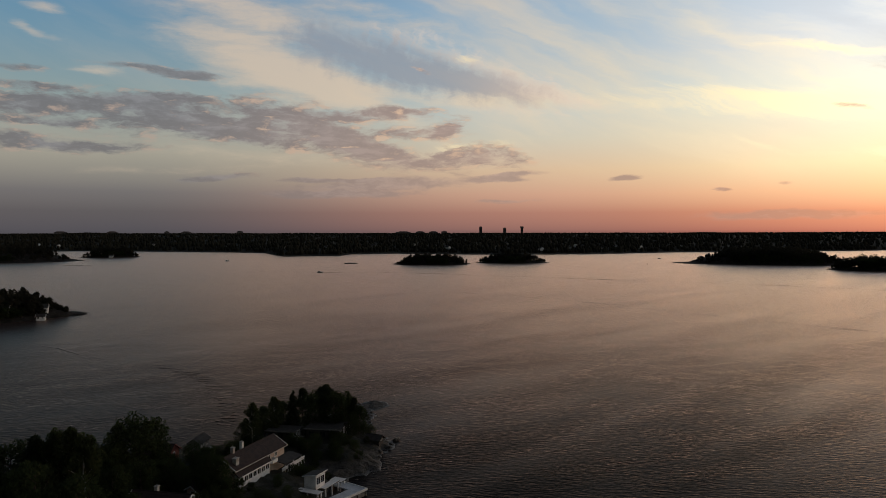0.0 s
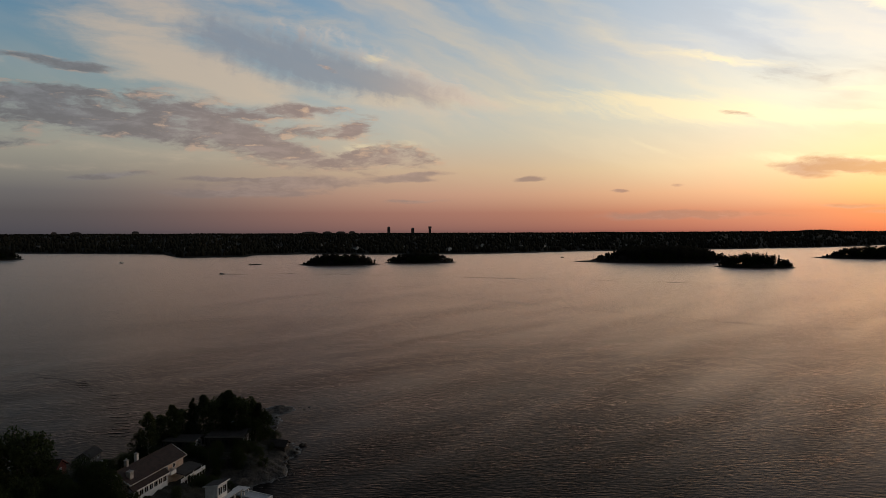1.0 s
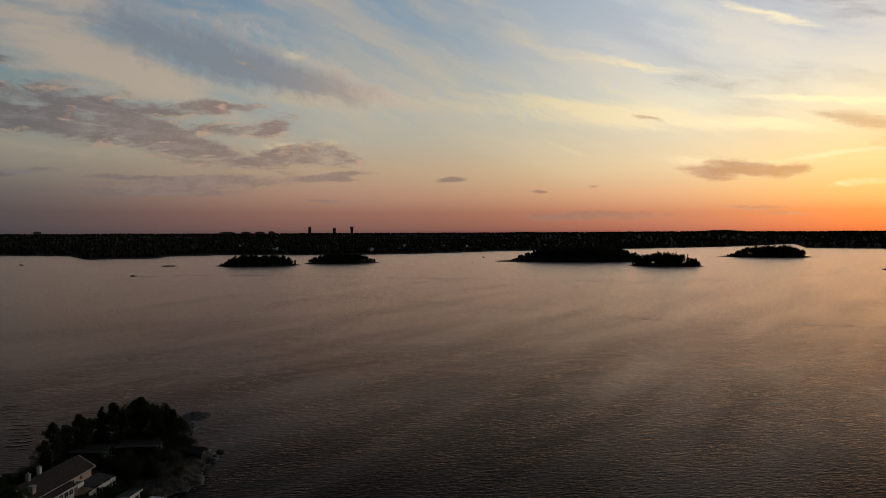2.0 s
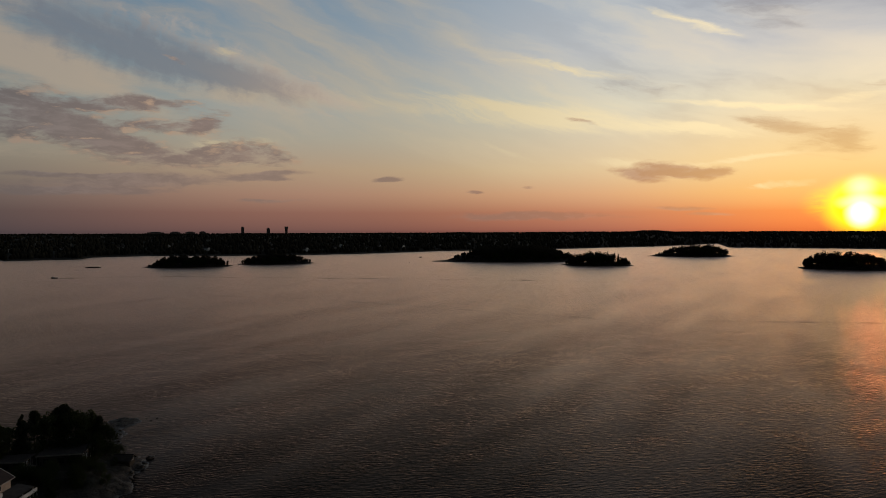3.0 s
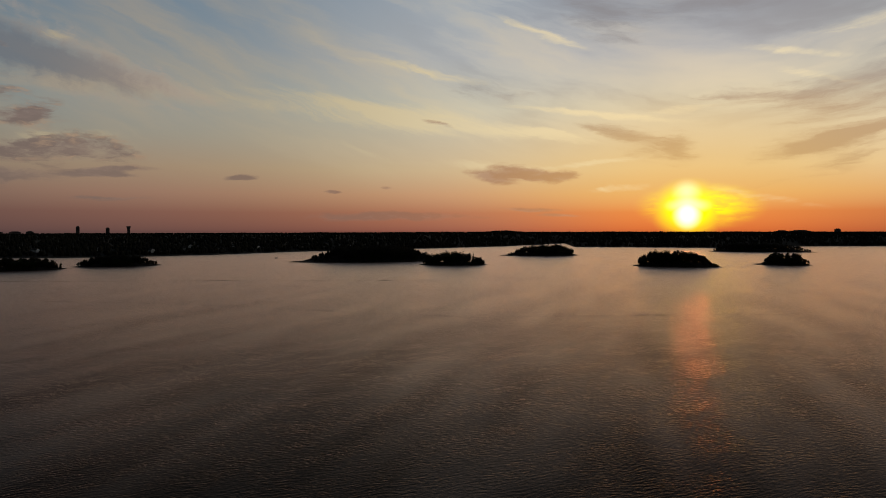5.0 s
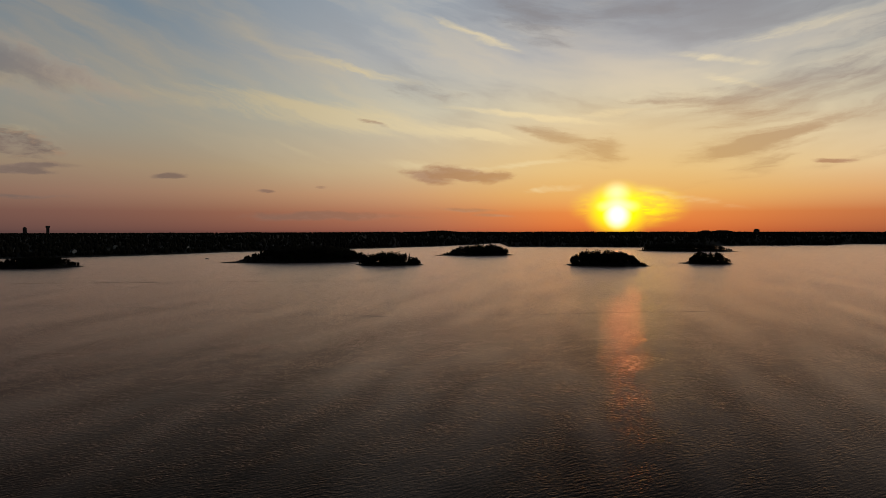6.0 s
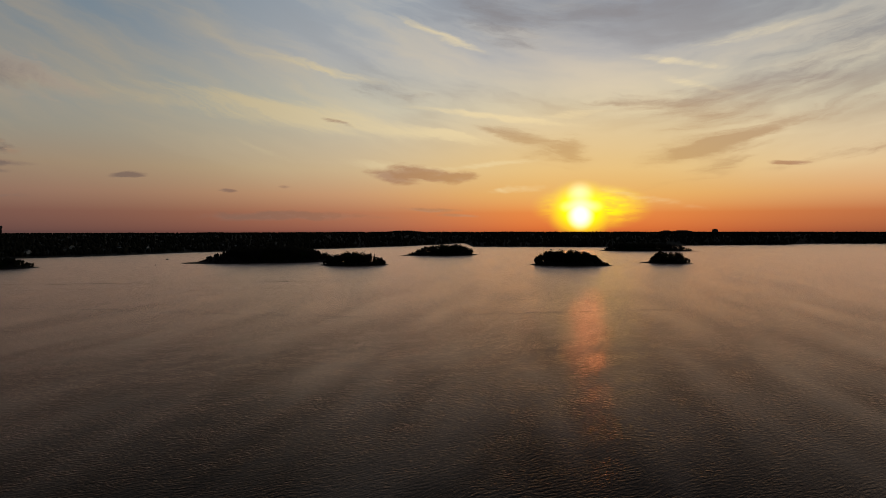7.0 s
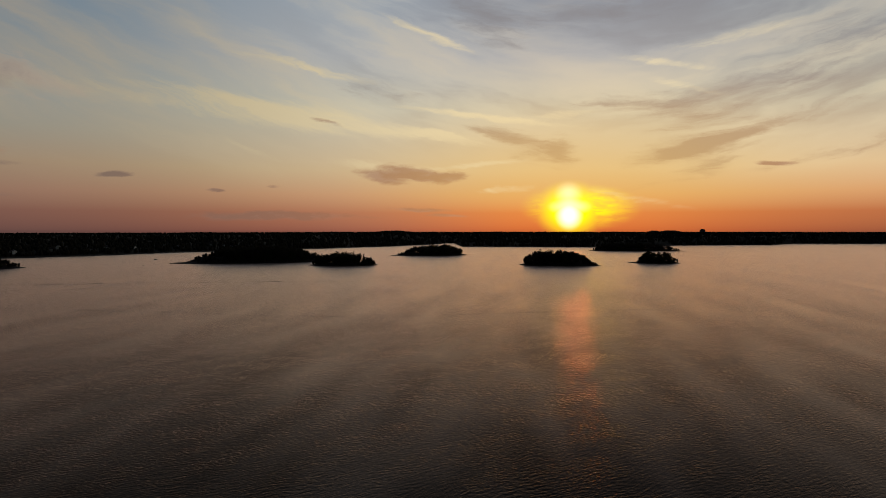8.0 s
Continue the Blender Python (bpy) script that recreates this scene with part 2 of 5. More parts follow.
DARK_COLOUR = W.mix(W.step(puff, 0.1, -0.16, 0.0, 0.4), DARK_COLOUR, W.mix(W.step(az, -25, 5), lin(150, 150, 156), lin(196, 166, 154)))
DARK_TONE = W.mix(rim, DARK_COLOUR, W.mix(W.step(az, -25, 5), lin(190, 164, 148), lin(232, 192, 158)))
sky = W.mix(W.math("MAXIMUM", cover(heaps, puff, 3.2, 0.08, 1.05, 0.92), cover(bars, puff, 1.5, 0.12, 0.85, 0.85)), sky, DARK_TONE)
# brighter towards the sun; unseen sky behind is dimmed to darken faces turned to it
lift = W.math("MULTIPLY", W.step(az, 12, 52, 1.0, 1.76), W.math("SUBTRACT", 1.0, W.math("MULTIPLY", east, 0.8)))
sky = W.mix(1.0, sky, W.add("ShaderNodeCombineXYZ", {0: lift, 1: lift, 2: lift}).outputs[0], "MULTIPLY")


# the sun behind thin haze: a pale core, a yellow halo, a wide warm glow
def halo(a, e, w, h, lo, hi):
    m = W.mapping(flat, (a, e, 0), 0, (w, h, 1), "TEXTURE")
    return W.step(W.vec("LENGTH", m, out=1), lo, hi, 1.0, 0.0)


sky = W.mix(W.math("MULTIPLY", halo(SUN_AZ + 0.5, SUN_EL + 1.5, 24, 11, 0.0, 1.0), W.step(el, 0.0, 4.0, 0.12, 0.5)), sky, lin(255, 218, 122))
ray = W.noise(W.vec("MULTIPLY", bent, (0.5, 2.2, 1)), 1.0, 4, 0.6)
aura = W.math("MAXIMUM", W.math("MULTIPLY", halo(SUN_AZ + 0.9, SUN_EL + 0.8, 5.2, 2.1, 0.1, 1.0), W.step(ray, 0.36, 0.62, 0.5, 1.0)),
              halo(SUN_AZ + 0.1, SUN_EL + 0.6, 3.3, 2.6, 0.25, 1.0))
sky = W.mix(aura, sky, (2.4, 2.15, 0.0, 1))
wing = W.math("MULTIPLY", halo(SUN_AZ + 0.05, SUN_EL + 0.85, 2.0, 0.75, 0.1, 1.0), 0.5)
core = W.math("ADD", W.math("MAXIMUM", halo(SUN_AZ, SUN_EL + 0.15, 1.25, 1.4, 0.2, 1.0), wing),
              W.math("MULTIPLY", halo(SUN_AZ - 0.05, SUN_EL + 1.9, 1.35, 1.2, 0.0, 1.0), 0.4), clamp=True)
sky = W.mix(core, sky, (3.2, 2.7, 2.2, 1))
sky = W.mix(W.step(el, -0.6, -0.05), (0.03, 0.025, 0.025, 1), sky)
air = W.add("ShaderNodeTexSky")
air.sky_type, air.sun_disc, air.sun_elevation, air.sun_rotation = "NISHITA", False, radians(SUN_EL), radians(SUN_AZ)
back_sky = W.add("ShaderNodeBackground", {"Color": sky, "Strength": 1.0})
back_air = W.add("ShaderNodeBackground", {"Color": air.outputs[0], "Strength": 0.02})
total_sky = W.add("ShaderNodeAddShader", {0: back_sky.outputs[0], 1: back_air.outputs[0]})
W.add("ShaderNodeOutputWorld", {0: total_sky.outputs[0]})

sun = new("sun", bpy.data.lights.new("sun", "SUN"))
sun.data.energy, sun.data.angle, sun.data.color = 0.07, radians(3.0), (1.0, 0.24, 0.06)
sa, se = radians(SUN_AZ), radians(SUN_EL)
sun_way = Vector((math.sin(sa) * math.cos(se), math.cos(sa) * math.cos(se), math.sin(se)))
sun.matrix_world = look(sun_way * 400, (0, 0, 0))


# ---- materials ----
def material(name, colour_a, colour_b, scale=1.0, rough=0.8, bump=0.3, metal=0.0, spread=(0.35, 0.65), detail_scale=8.0, vary=0.0):
    """Two colours mixed by coarse and fine noise in metres, with a fine relief; vary: change from piece to piece."""
    m = bpy.data.materials.new(name)
    m.use_nodes = True
    N = Nodes(m.node_tree)
    where = N.add("ShaderNodeTexCoord").outputs["Object"]
    coarse = N.noise(where, scale, 4, 0.6)
    fine = N.noise(where, scale * detail_scale, 5, 0.65)
    f = N.step(N.math("ADD", N.math("MULTIPLY", coarse, 0.65), N.math("MULTIPLY", fine, 0.35)), *spread)
    colour = N.mix(f, (*colour_a, 1), (*colour_b, 1))
    if vary:
        one = N.add("ShaderNodeObjectInfo").outputs["Random"]
        isle = N.add("ShaderNodeNewGeometry").outputs["Random Per Island"]
        k = N.math("ADD", 1 - vary, N.math("MULTIPLY", N.math("ADD", one, isle), vary))
        colour = N.mix(1.0, colour, N.add("ShaderNodeCombineXYZ", {0: k, 1: k, 2: k}).outputs[0], "MULTIPLY")
    relief = N.add("ShaderNodeBump", {"Height": fine, "Strength": bump, "Distance": 0.4 / (scale * detail_scale)})
    p = N.add("ShaderNodeBsdfPrincipled", {"Base Color": colour, "Roughness": rough, "Metallic": metal, "Normal": relief.outputs[0]})
    N.add("ShaderNodeOutputMaterial", {0: p.outputs[0]})
    return m


LEAF = material("leaves", (0.026, 0.036, 0.016), (0.050, 0.066, 0.026), 0.4, 0.75, 0.1, vary=0.35)
LEAF_WARM = material("leaves_birch", (0.034, 0.044, 0.018), (0.066, 0.078, 0.030), 0.5, 0.75, 0.1, vary=0.35)
NEEDLE = material("needles", (0.022, 0.030, 0.018), (0.042, 0.052, 0.028), 0.5, 0.8, 0.1, vary=0.3)
BARK = material("bark", (0.035, 0.026, 0.020), (0.09, 0.062, 0.045), 1.5, 0.9, 0.6)
BIRCH_BARK = material("birch_bark", (0.16, 0.15, 0.14), (0.62, 0.60, 0.56), 1.2, 0.8, 0.4)
WOODS = material("far_woods", (0.034, 0.034, 0.027), (0.058, 0.055, 0.040), 0.02, 0.95, 0.0, vary=0.15)
FAR_SOIL = material("far_soil", (0.022, 0.022, 0.018), (0.034, 0.033, 0.025), 0.01, 0.95, 0.3)
ROCK_DARK = material("shore_rock", (0.035, 0.031, 0.029), (0.13, 0.115, 0.105), 0.35, 0.85, 0.8)
PALE = material("cream_plaster", (0.40, 0.31, 0.25), (0.54, 0.43, 0.35), 0.8, 0.75, 0.15)
WHITE = material("white_paint", (0.62, 0.61, 0.60), (0.80, 0.79, 0.78), 0.7, 0.6, 0.1)
GREYWOOD = material("weathered_boards", (0.10, 0.095, 0.09), (0.22, 0.21, 0.20), 1.4, 0.85, 0.4)
DARKWOOD = material("dark_boards", (0.020, 0.017, 0.015), (0.055, 0.045, 0.038), 1.2, 0.8, 0.3)
REDWOOD = material("red_boards", (0.10, 0.022, 0.015), (0.20, 0.050, 0.035), 1.2, 0.8, 0.3)
TILE = material("roof_tile", (0.015, 0.009, 0.008), (0.036, 0.020, 0.017), 1.0, 0.8, 0.5, vary=0.25)
FELT = material("roof_felt", (0.022, 0.020, 0.020), (0.048, 0.044, 0.042), 0.7, 0.9, 0.4)
CONCRETE = material("pale_concrete", (0.40, 0.42, 0.46), (0.58, 0.60, 0.64), 0.6, 0.8, 0.2)
BRICK = material("chimney_plaster", (0.26, 0.24, 0.22), (0.48, 0.45, 0.42), 1.5, 0.85, 0.3)
TOWER = material("far_facade", (0.10, 0.085, 0.085), (0.19, 0.16, 0.155), 0.02, 0.8, 0.0)
METAL = material("grey_metal", (0.25, 0.25, 0.26), (0.40, 0.40, 0.41), 2.0, 0.45, 0.1, metal=0.8)
HULL = material("boat_hull", (0.45, 0.45, 0.46), (0.66, 0.66, 0.66), 0.8, 0.4, 0.05)
HULL_DARK = material("dark_hull", (0.02, 0.022, 0.028), (0.05, 0.05, 0.055), 0.8, 0.4, 0.05)
SAILCLOTH = material("furled_sailcloth", (0.20, 0.20, 0.22), (0.34, 0.34, 0.35), 1.0, 0.8, 0.2)

GLASS = bpy.data.materials.new("window_glass")
GLASS.use_nodes = True
N = Nodes(GLASS.node_tree)
N.add("ShaderNodeOutputMaterial", {0: N.add("ShaderNodeBsdfPrincipled", {
    "Base Color": (0.02, 0.022, 0.025, 1), "Roughness": 0.06, "IOR": 1.5, "Specular IOR Level": 0.6}).outputs[0]})


def ground_material():
    m = bpy.data.materials.new("rock_and_turf")
    m.use_nodes = True
    N = Nodes(m.node_tree)
    geo = N.add("ShaderNodeNewGeometry")
    where = geo.outputs["Position"]
    z = N.add("ShaderNodeSeparateXYZ", {0: where}).outputs[2]
    big, mid, fine = N.noise(where, 0.06, 4), N.noise(where, 0.5, 5, 0.65), N.noise(where, 3.0, 5, 0.7)
    cells = N.add("ShaderNodeTexVoronoi")
    cells.feature = "DISTANCE_TO_EDGE"
    N.put(cells.inputs["Vector"], warped(N, where))
    N.put(cells.inputs["Scale"], 0.42)
    crack = cells.outputs["Distance"]
    rock = N.mix(N.step(mid, 0.35, 0.68), (0.014, 0.013, 0.012, 1), (0.066, 0.058, 0.050, 1))
    rock = N.mix(N.step(crack, 0.0, 0.06, 0.3, 0.0), rock, (0.022, 0.020, 0.018, 1))
    wet = N.step(N.math("ADD", z, N.math("MULTIPLY", fine, 0.5)), 0.25, 0.75, 1.0, 0.0)
    rock = N.mix(wet, rock, (0.022, 0.021, 0.020, 1))
    turf = N.mix(N.step(fine, 0.3, 0.7), (0.010, 0.012, 0.006, 1), (0.026, 0.025, 0.013, 1))
    f = N.step(N.math("ADD", z, N.math("MULTIPLY", N.math("SUBTRACT", N.math("ADD", big, mid), 1.0), 4.0)), 1.7, 2.9)
    colour = N.mix(f, rock, turf)
    h = N.math("ADD", N.math("MULTIPLY", mid, 1.0), N.math("ADD", N.math("MULTIPLY", fine, 0.25), N.math("MULTIPLY", N.step(crack, 0, 0.12), 0.2)))
    relief = N.add("ShaderNodeBump", {"Height": h, "Strength": 0.9, "Distance": 0.6})
    p = N.add("ShaderNodeBsdfPrincipled", {"Base Color": colour, "Roughness": N.math("SUBTRACT", 0.9, N.math("MULTIPLY", wet, 0.45)),
                                           "Normal": relief.outputs[0]})
    N.add("ShaderNodeOutputMaterial", {0: p.outputs[0]})
    return m


def warped(N, v):
    return N.vec("ADD", v, N.vec("MULTIPLY", N.noise(v, 0.8, 3, out="Color"), (1.6, 1.6, 1.6)))


def water_material():
    m = bpy.data.materials.new("evening_water")
    m.use_nodes = True
    N = Nodes(m.node_tree)
    where = N.add("ShaderNodeNewGeometry").outputs["Position"]
    # wind ripples: short crests of two metres or so, and finer ones across them
    sway = N.vec("MULTIPLY", N.vec("SUBTRACT", N.noise(where, 0.03, 2, out="Color"), (0.5, 0.5, 0.5)), (0, 9, 0))
    bent_place = N.vec("ADD", where, sway)
    ripple = N.noise(N.mapping(bent_place, turn=-9, scale=(3.0, 1.0, 1), kind="TEXTURE"), 1.0, 2, 0.5)
    cross = N.noise(N.mapping(bent_place, turn=17, scale=(2.0, 0.7, 1), kind="TEXTURE"), 1.0, 2, 0.55)
    # calm lanes along the wind, doubling as painted cloud reflections; wide slicks and small gusts
    wide = N.noise(N.mapping(where, turn=41, scale=(260, 40, 1), kind="TEXTURE"), 1.0, 3, 0.5, distortion=0.8)
    lane = N.noise(N.mapping(where, turn=44, scale=(130, 26, 1), kind="TEXTURE"), 1.0, 2, 0.45)
    gust = N.noise(N.mapping(where, turn=20, scale=(46, 16, 1), kind="TEXTURE"), 1.0, 5, 0.65)
    ruffle_and_reflection = N.step(N.math("ADD", N.math("MULTIPLY", wide, 0.4), N.math("MULTIPLY", lane, 0.6)), 0.28, 0.72)
    lively = N.math("MULTIPLY", N.math("ADD", 0.6, N.math("MULTIPLY", ruffle_and_reflection, 0.4)), N.step(gust, 0.3, 0.68, 0.6, 1.2))
    h = N.math("ADD", N.math("MULTIPLY", ripple, 1.0), N.math("MULTIPLY", cross, 0.35))
    relief = N.add("ShaderNodeBump", {"Height": h, "Strength": lively, "Distance": 0.22})
    body = N.add("ShaderNodeBsdfDiffuse", {"Color": (0.005, 0.006, 0.007, 1)})
    TINT = (1.0, 0.80, 0.70, 1)
    smooth_gloss = N.add("ShaderNodeBsdfGlossy", {"Color": TINT, "Roughness": N.math("ADD", 0.17, N.math("MULTIPLY", ruffle_and_reflection, 0.04)), "Normal": relief.outputs[0]})
    rough_gloss = N.add("ShaderNodeBsdfGlossy", {"Color": TINT, "Roughness": 0.36, "Normal": relief.outputs[0]})
    gloss = N.add("ShaderNodeMixShader", {0: N.math("ADD", 0.28, N.math("MULTIPLY", ruffle_and_reflection, 0.08)), 1: smooth_gloss.outputs[0], 2: rough_gloss.outputs[0]})
    # ruffled water shows more of the dark depth; this paints streaks of mirrored cloud
    share = N.add("ShaderNodeFresnel", {"IOR": 1.34, "Normal": relief.outputs[0]})
    mirror = N.math("MULTIPLY", N.math("POWER", share.outputs[0], N.math("ADD", 1.6, N.math("MULTIPLY", ruffle_and_reflection, 0.52))), 1.6, clamp=True)
    p = N.add("ShaderNodeMixShader", {0: mirror, 1: body.outputs[0], 2: gloss.outputs[0]})
    N.add("ShaderNodeOutputMaterial", {0: p.outputs[0]})
    return m


GROUND = ground_material()
ISLAND_ROCK = material("island_rock", (0.012, 0.011, 0.010), (0.045, 0.040, 0.036), 0.15, 0.85, 0.6)
# leaves and rough soil have hardly any sheen; leaves let light through
for m in (WOODS, FAR_SOIL, ISLAND_ROCK, LEAF, LEAF_WARM, NEEDLE):
    tree = m.node_tree
    face = next(node for node in tree.nodes if node.type == "BSDF_PRINCIPLED")
    face.inputs["Specular IOR Level"].default_value = 0.06
    if m not in (FAR_SOIL, ISLAND_ROCK):
        sheer = tree.nodes.new("ShaderNodeBsdfTranslucent")
        both = tree.nodes.new("ShaderNodeMixShader")
        both.inputs[0].default_value = 0.45
        tree.links.new(face.inputs["Base Color"].links[0].from_socket, sheer.inputs["Color"])
        tree.links.new(face.outputs[0], both.inputs[1])
        tree.links.new(sheer.outputs[0], both.inputs[2])
        tree.links.new(both.outputs[0], next(node for node in tree.nodes if node.type == "OUTPUT_MATERIAL").inputs[0])
WATER = water_material()


# ---- building helpers ----
def mesh_object(name, verts, faces, mat, parent=None, smooth=False):
    me = bpy.data.meshes.new(name)
    me.from_pydata([tuple(v) for v in verts], [], [tuple(f) for f in faces])
    me.materials.append(mat)
    if smooth:
        me.polygons.foreach_set("use_smooth", [True] * len(me.polygons))
    ob = new(name, me)
    ob.parent = parent
    return ob


def part(name, bm, mat, parent=None, label="", smooth=False):
    """Links a bmesh as one mesh object under a thing or a part."""
    me = bpy.data.meshes.new(name)
    bmesh.ops.recalc_face_normals(bm, faces=bm.faces)
    bm.to_mesh(me)
    bm.free()
    me.materials.append(mat)
    if smooth:
        me.polygons.foreach_set("use_smooth", [True] * len(me.polygons))
    ob = new(name, me)
    ob.parent = parent
    if label:
        tagged(ob, label)
    return ob


def thing(name, m, label, category, group=""):
    ob = new(name)
    ob.empty_display_size = 0.5
    ob.matrix_world = m
    return tagged(ob, label, category, group)


def box(x0, x1, y0, y1, z0, z1, bm=None, bevel=0.0):
    bm = bm or bmesh.new()
    r = bmesh.ops.create_cube(bm, size=1.0)
    for v in r["verts"]:
        v.co = Vector(((x0 + x1) / 2 + v.co.x * (x1 - x0), (y0 + y1) / 2 + v.co.y * (y1 - y0), (z0 + z1) / 2 + v.co.z * (z1 - z0)))
    if bevel:
        edges = list({e for v in r["verts"] for e in v.link_edges})
        bmesh.ops.bevel(bm, geom=edges, offset=bevel, segments=1, affect="EDGES")
    return bm


def prism(points, y0, y1, bm=None):
    """A profile in x and z, drawn out from y0 to y1."""
    bm = bm or bmesh.new()
    a = [bm.verts.new((x, y0, z)) for x, z in points]
    b = [bm.verts.new((x, y1, z)) for x, z in points]
    n = len(points)
    bm.faces.new(a)
    bm.faces.new(list(reversed(b)))
    for i in range(n):
        bm.faces.new((a[i], b[i], b[(i + 1) % n], a[(i + 1) % n]))
    return bm


def tube(p0, p1, r0, r1, sides=7, bm=None):
    bm = bm or bmesh.new()
    p0, p1 = Vector(p0), Vector(p1)
    turn = (p1 - p0).to_track_quat("Z", "Y").to_matrix()
    rings = []
    for p, r in ((p0, r0), (p1, r1)):
        rings.append([bm.verts.new(p + turn @ Vector((r * math.cos(6.28318 * k / sides), r * math.sin(6.28318 * k / sides), 0))) for k in range(sides)])
    for k in range(sides):
        bm.faces.new((rings[0][k], rings[0][(k + 1) % sides], rings[1][(k + 1) % sides], rings[1][k]))
    bm.faces.new(list(reversed(rings[0])))
    bm.faces.new(rings[1])
    return bm


def polar(az_deg, dist):
    return dist * math.sin(radians(az_deg)), dist * math.cos(radians(az_deg))


def fbm(x, y, seed=0.0, octaves=4):
    total, amp = 0.0, 0.5
    for k in range(octaves):
        total += amp * noise.noise((x + seed * 17.3, y - seed * 9.1, seed))
        x, y, amp = x * 2.03, y * 2.03, amp * 0.5
    return total


def smooth01(v):
    v = min(max(v, 0.0), 1.0)
    return v * v * (3 - 2 * v)


def line_value(rows, x):
    if x <= rows[0][0]:
        return rows[0][1]
    for (a, va), (b, vb) in zip(rows, rows[1:]):
        if x <= b:
            return va + (vb - va) * (x - a) / (b - a)
    return rows[-1][1]


# ---- trees ----
def leaf_faces(rng, centres, radii, per_clump, size):
    """Small leaf sprays: bent pairs of triangles round each clump centre."""
    verts, faces = [], []
    for c, r in zip(centres, radii):
        d = rng.normal(size=(per_clump, 3))
        d /= np.linalg.norm(d, axis=1)[:, None]
        p = c + d * (r * rng.uniform(0.35, 1.05, per_clump) ** 0.7)[:, None] * np.array([1, 1, 0.8])
        for q in p:
            a = rng.normal(size=3)
            a /= np.linalg.norm(a)
            b = np.cross(a, rng.normal(size=3))
            b /= np.linalg.norm(b) + 1e-6
            s = size * rng.uniform(0.6, 1.3)
            i = len(verts)
            verts += [q - a * s, q + b * s * 0.55, q + a * s, q - b * s * 0.55 + np.cross(a, b) * s * 0.3]
            faces += [(i, i + 1, i + 2), (i, i + 2, i + 3)]
    return verts, faces


def tree_shape(kind, height, width, rng, clumps):
    """Clump centres and radii of a crown, with limbs that lead to them."""
    centres, radii, limbs = [], [], []
    for k in range(clumps):
        f = (k + rng.uniform(0, 1)) / clumps
        turn = rng.uniform(0, 6.283)
        if kind == "spruce":
            z = height * (0.10 + 0.88 * f)
            reach = width * 0.5 * (1 - f) ** 0.85 * rng.uniform(0.35, 1.0) + 0.05 * width
            r = width * (0.20 * (1 - f) + 0.07)
        elif kind == "pine":
            z = height * (0.42 + 0.55 * f)
            reach = width * 0.5 * math.sin(3.14 * min(1, 0.28 + 0.75 * f)) * rng.uniform(0.2, 1.0)
            r = width * rng.uniform(0.12, 0.2)
        elif kind == "birch":
            z = height * (0.36 + 0.62 * f)
            reach = width * 0.5 * math.sin(3.14 * min(1, 0.22 + 0.76 * f)) ** 0.8 * rng.uniform(0.2, 1.0)
            r = width * rng.uniform(0.10, 0.18)
        else:
            z = height * (0.16 + 0.78 * f)
            reach = width * 0.5 * math.sin(3.14 * min(1, 0.18 + 0.74 * f)) ** 0.55 * rng.uniform(0.25, 1.0)
            r = width * rng.uniform(0.11, 0.19)
        c = np.array([reach * math.cos(turn), reach * math.sin(turn), z - r * 0.3])
        centres.append(c)
        radii.append(r)
        if k % 3 == 0:
            limbs.append(c)
    return centres, radii, limbs


def make_tree(kind, height, width, seed, label, m, clumps=46, per_clump=46, leaf=0.34, name="tree"):
    rng = np.random.default_rng(seed)
    t = thing(name, m, label, "bush" if name == "bush" else "tree")
    centres, radii, limbs = tree_shape(kind, height, width, rng, clumps)
    bm = bmesh.new()
    lean = Vector((rng.uniform(-0.3, 0.3), rng.uniform(-0.3, 0.3), 0))
    base = 0.018 * height + 0.05
    p, r = Vector((0, 0, -0.4)), base
    for k in range(1, 6):
        q = Vector((0, 0, height * 0.92 * k / 5)) + lean * (k / 5) + Vector((rng.uniform(-0.1, 0.1), rng.uniform(-0.1, 0.1), 0))
        tube(p, q, r, base * (1 - k / 5.6), 7, bm)
        p, r = q, base * (1 - k / 5.6)
    for c in limbs:
        z0 = max(0.3, c[2] - 0.35 * math.hypot(c[0], c[1]) - 0.6)
        tube((lean.x * z0 / height, lean.y * z0 / height, z0), c, base * 0.3, base * 0.08, 4, bm)
    part("trunk", bm, BIRCH_BARK if kind == "birch" else BARK, t)
    v, f = leaf_faces(rng, centres, radii, per_clump, leaf)
    mesh_object("crown", v, f, {"spruce": NEEDLE, "pine": NEEDLE, "birch": LEAF_WARM}.get(kind, LEAF), t)
    return t


TREE_STOCK = {}


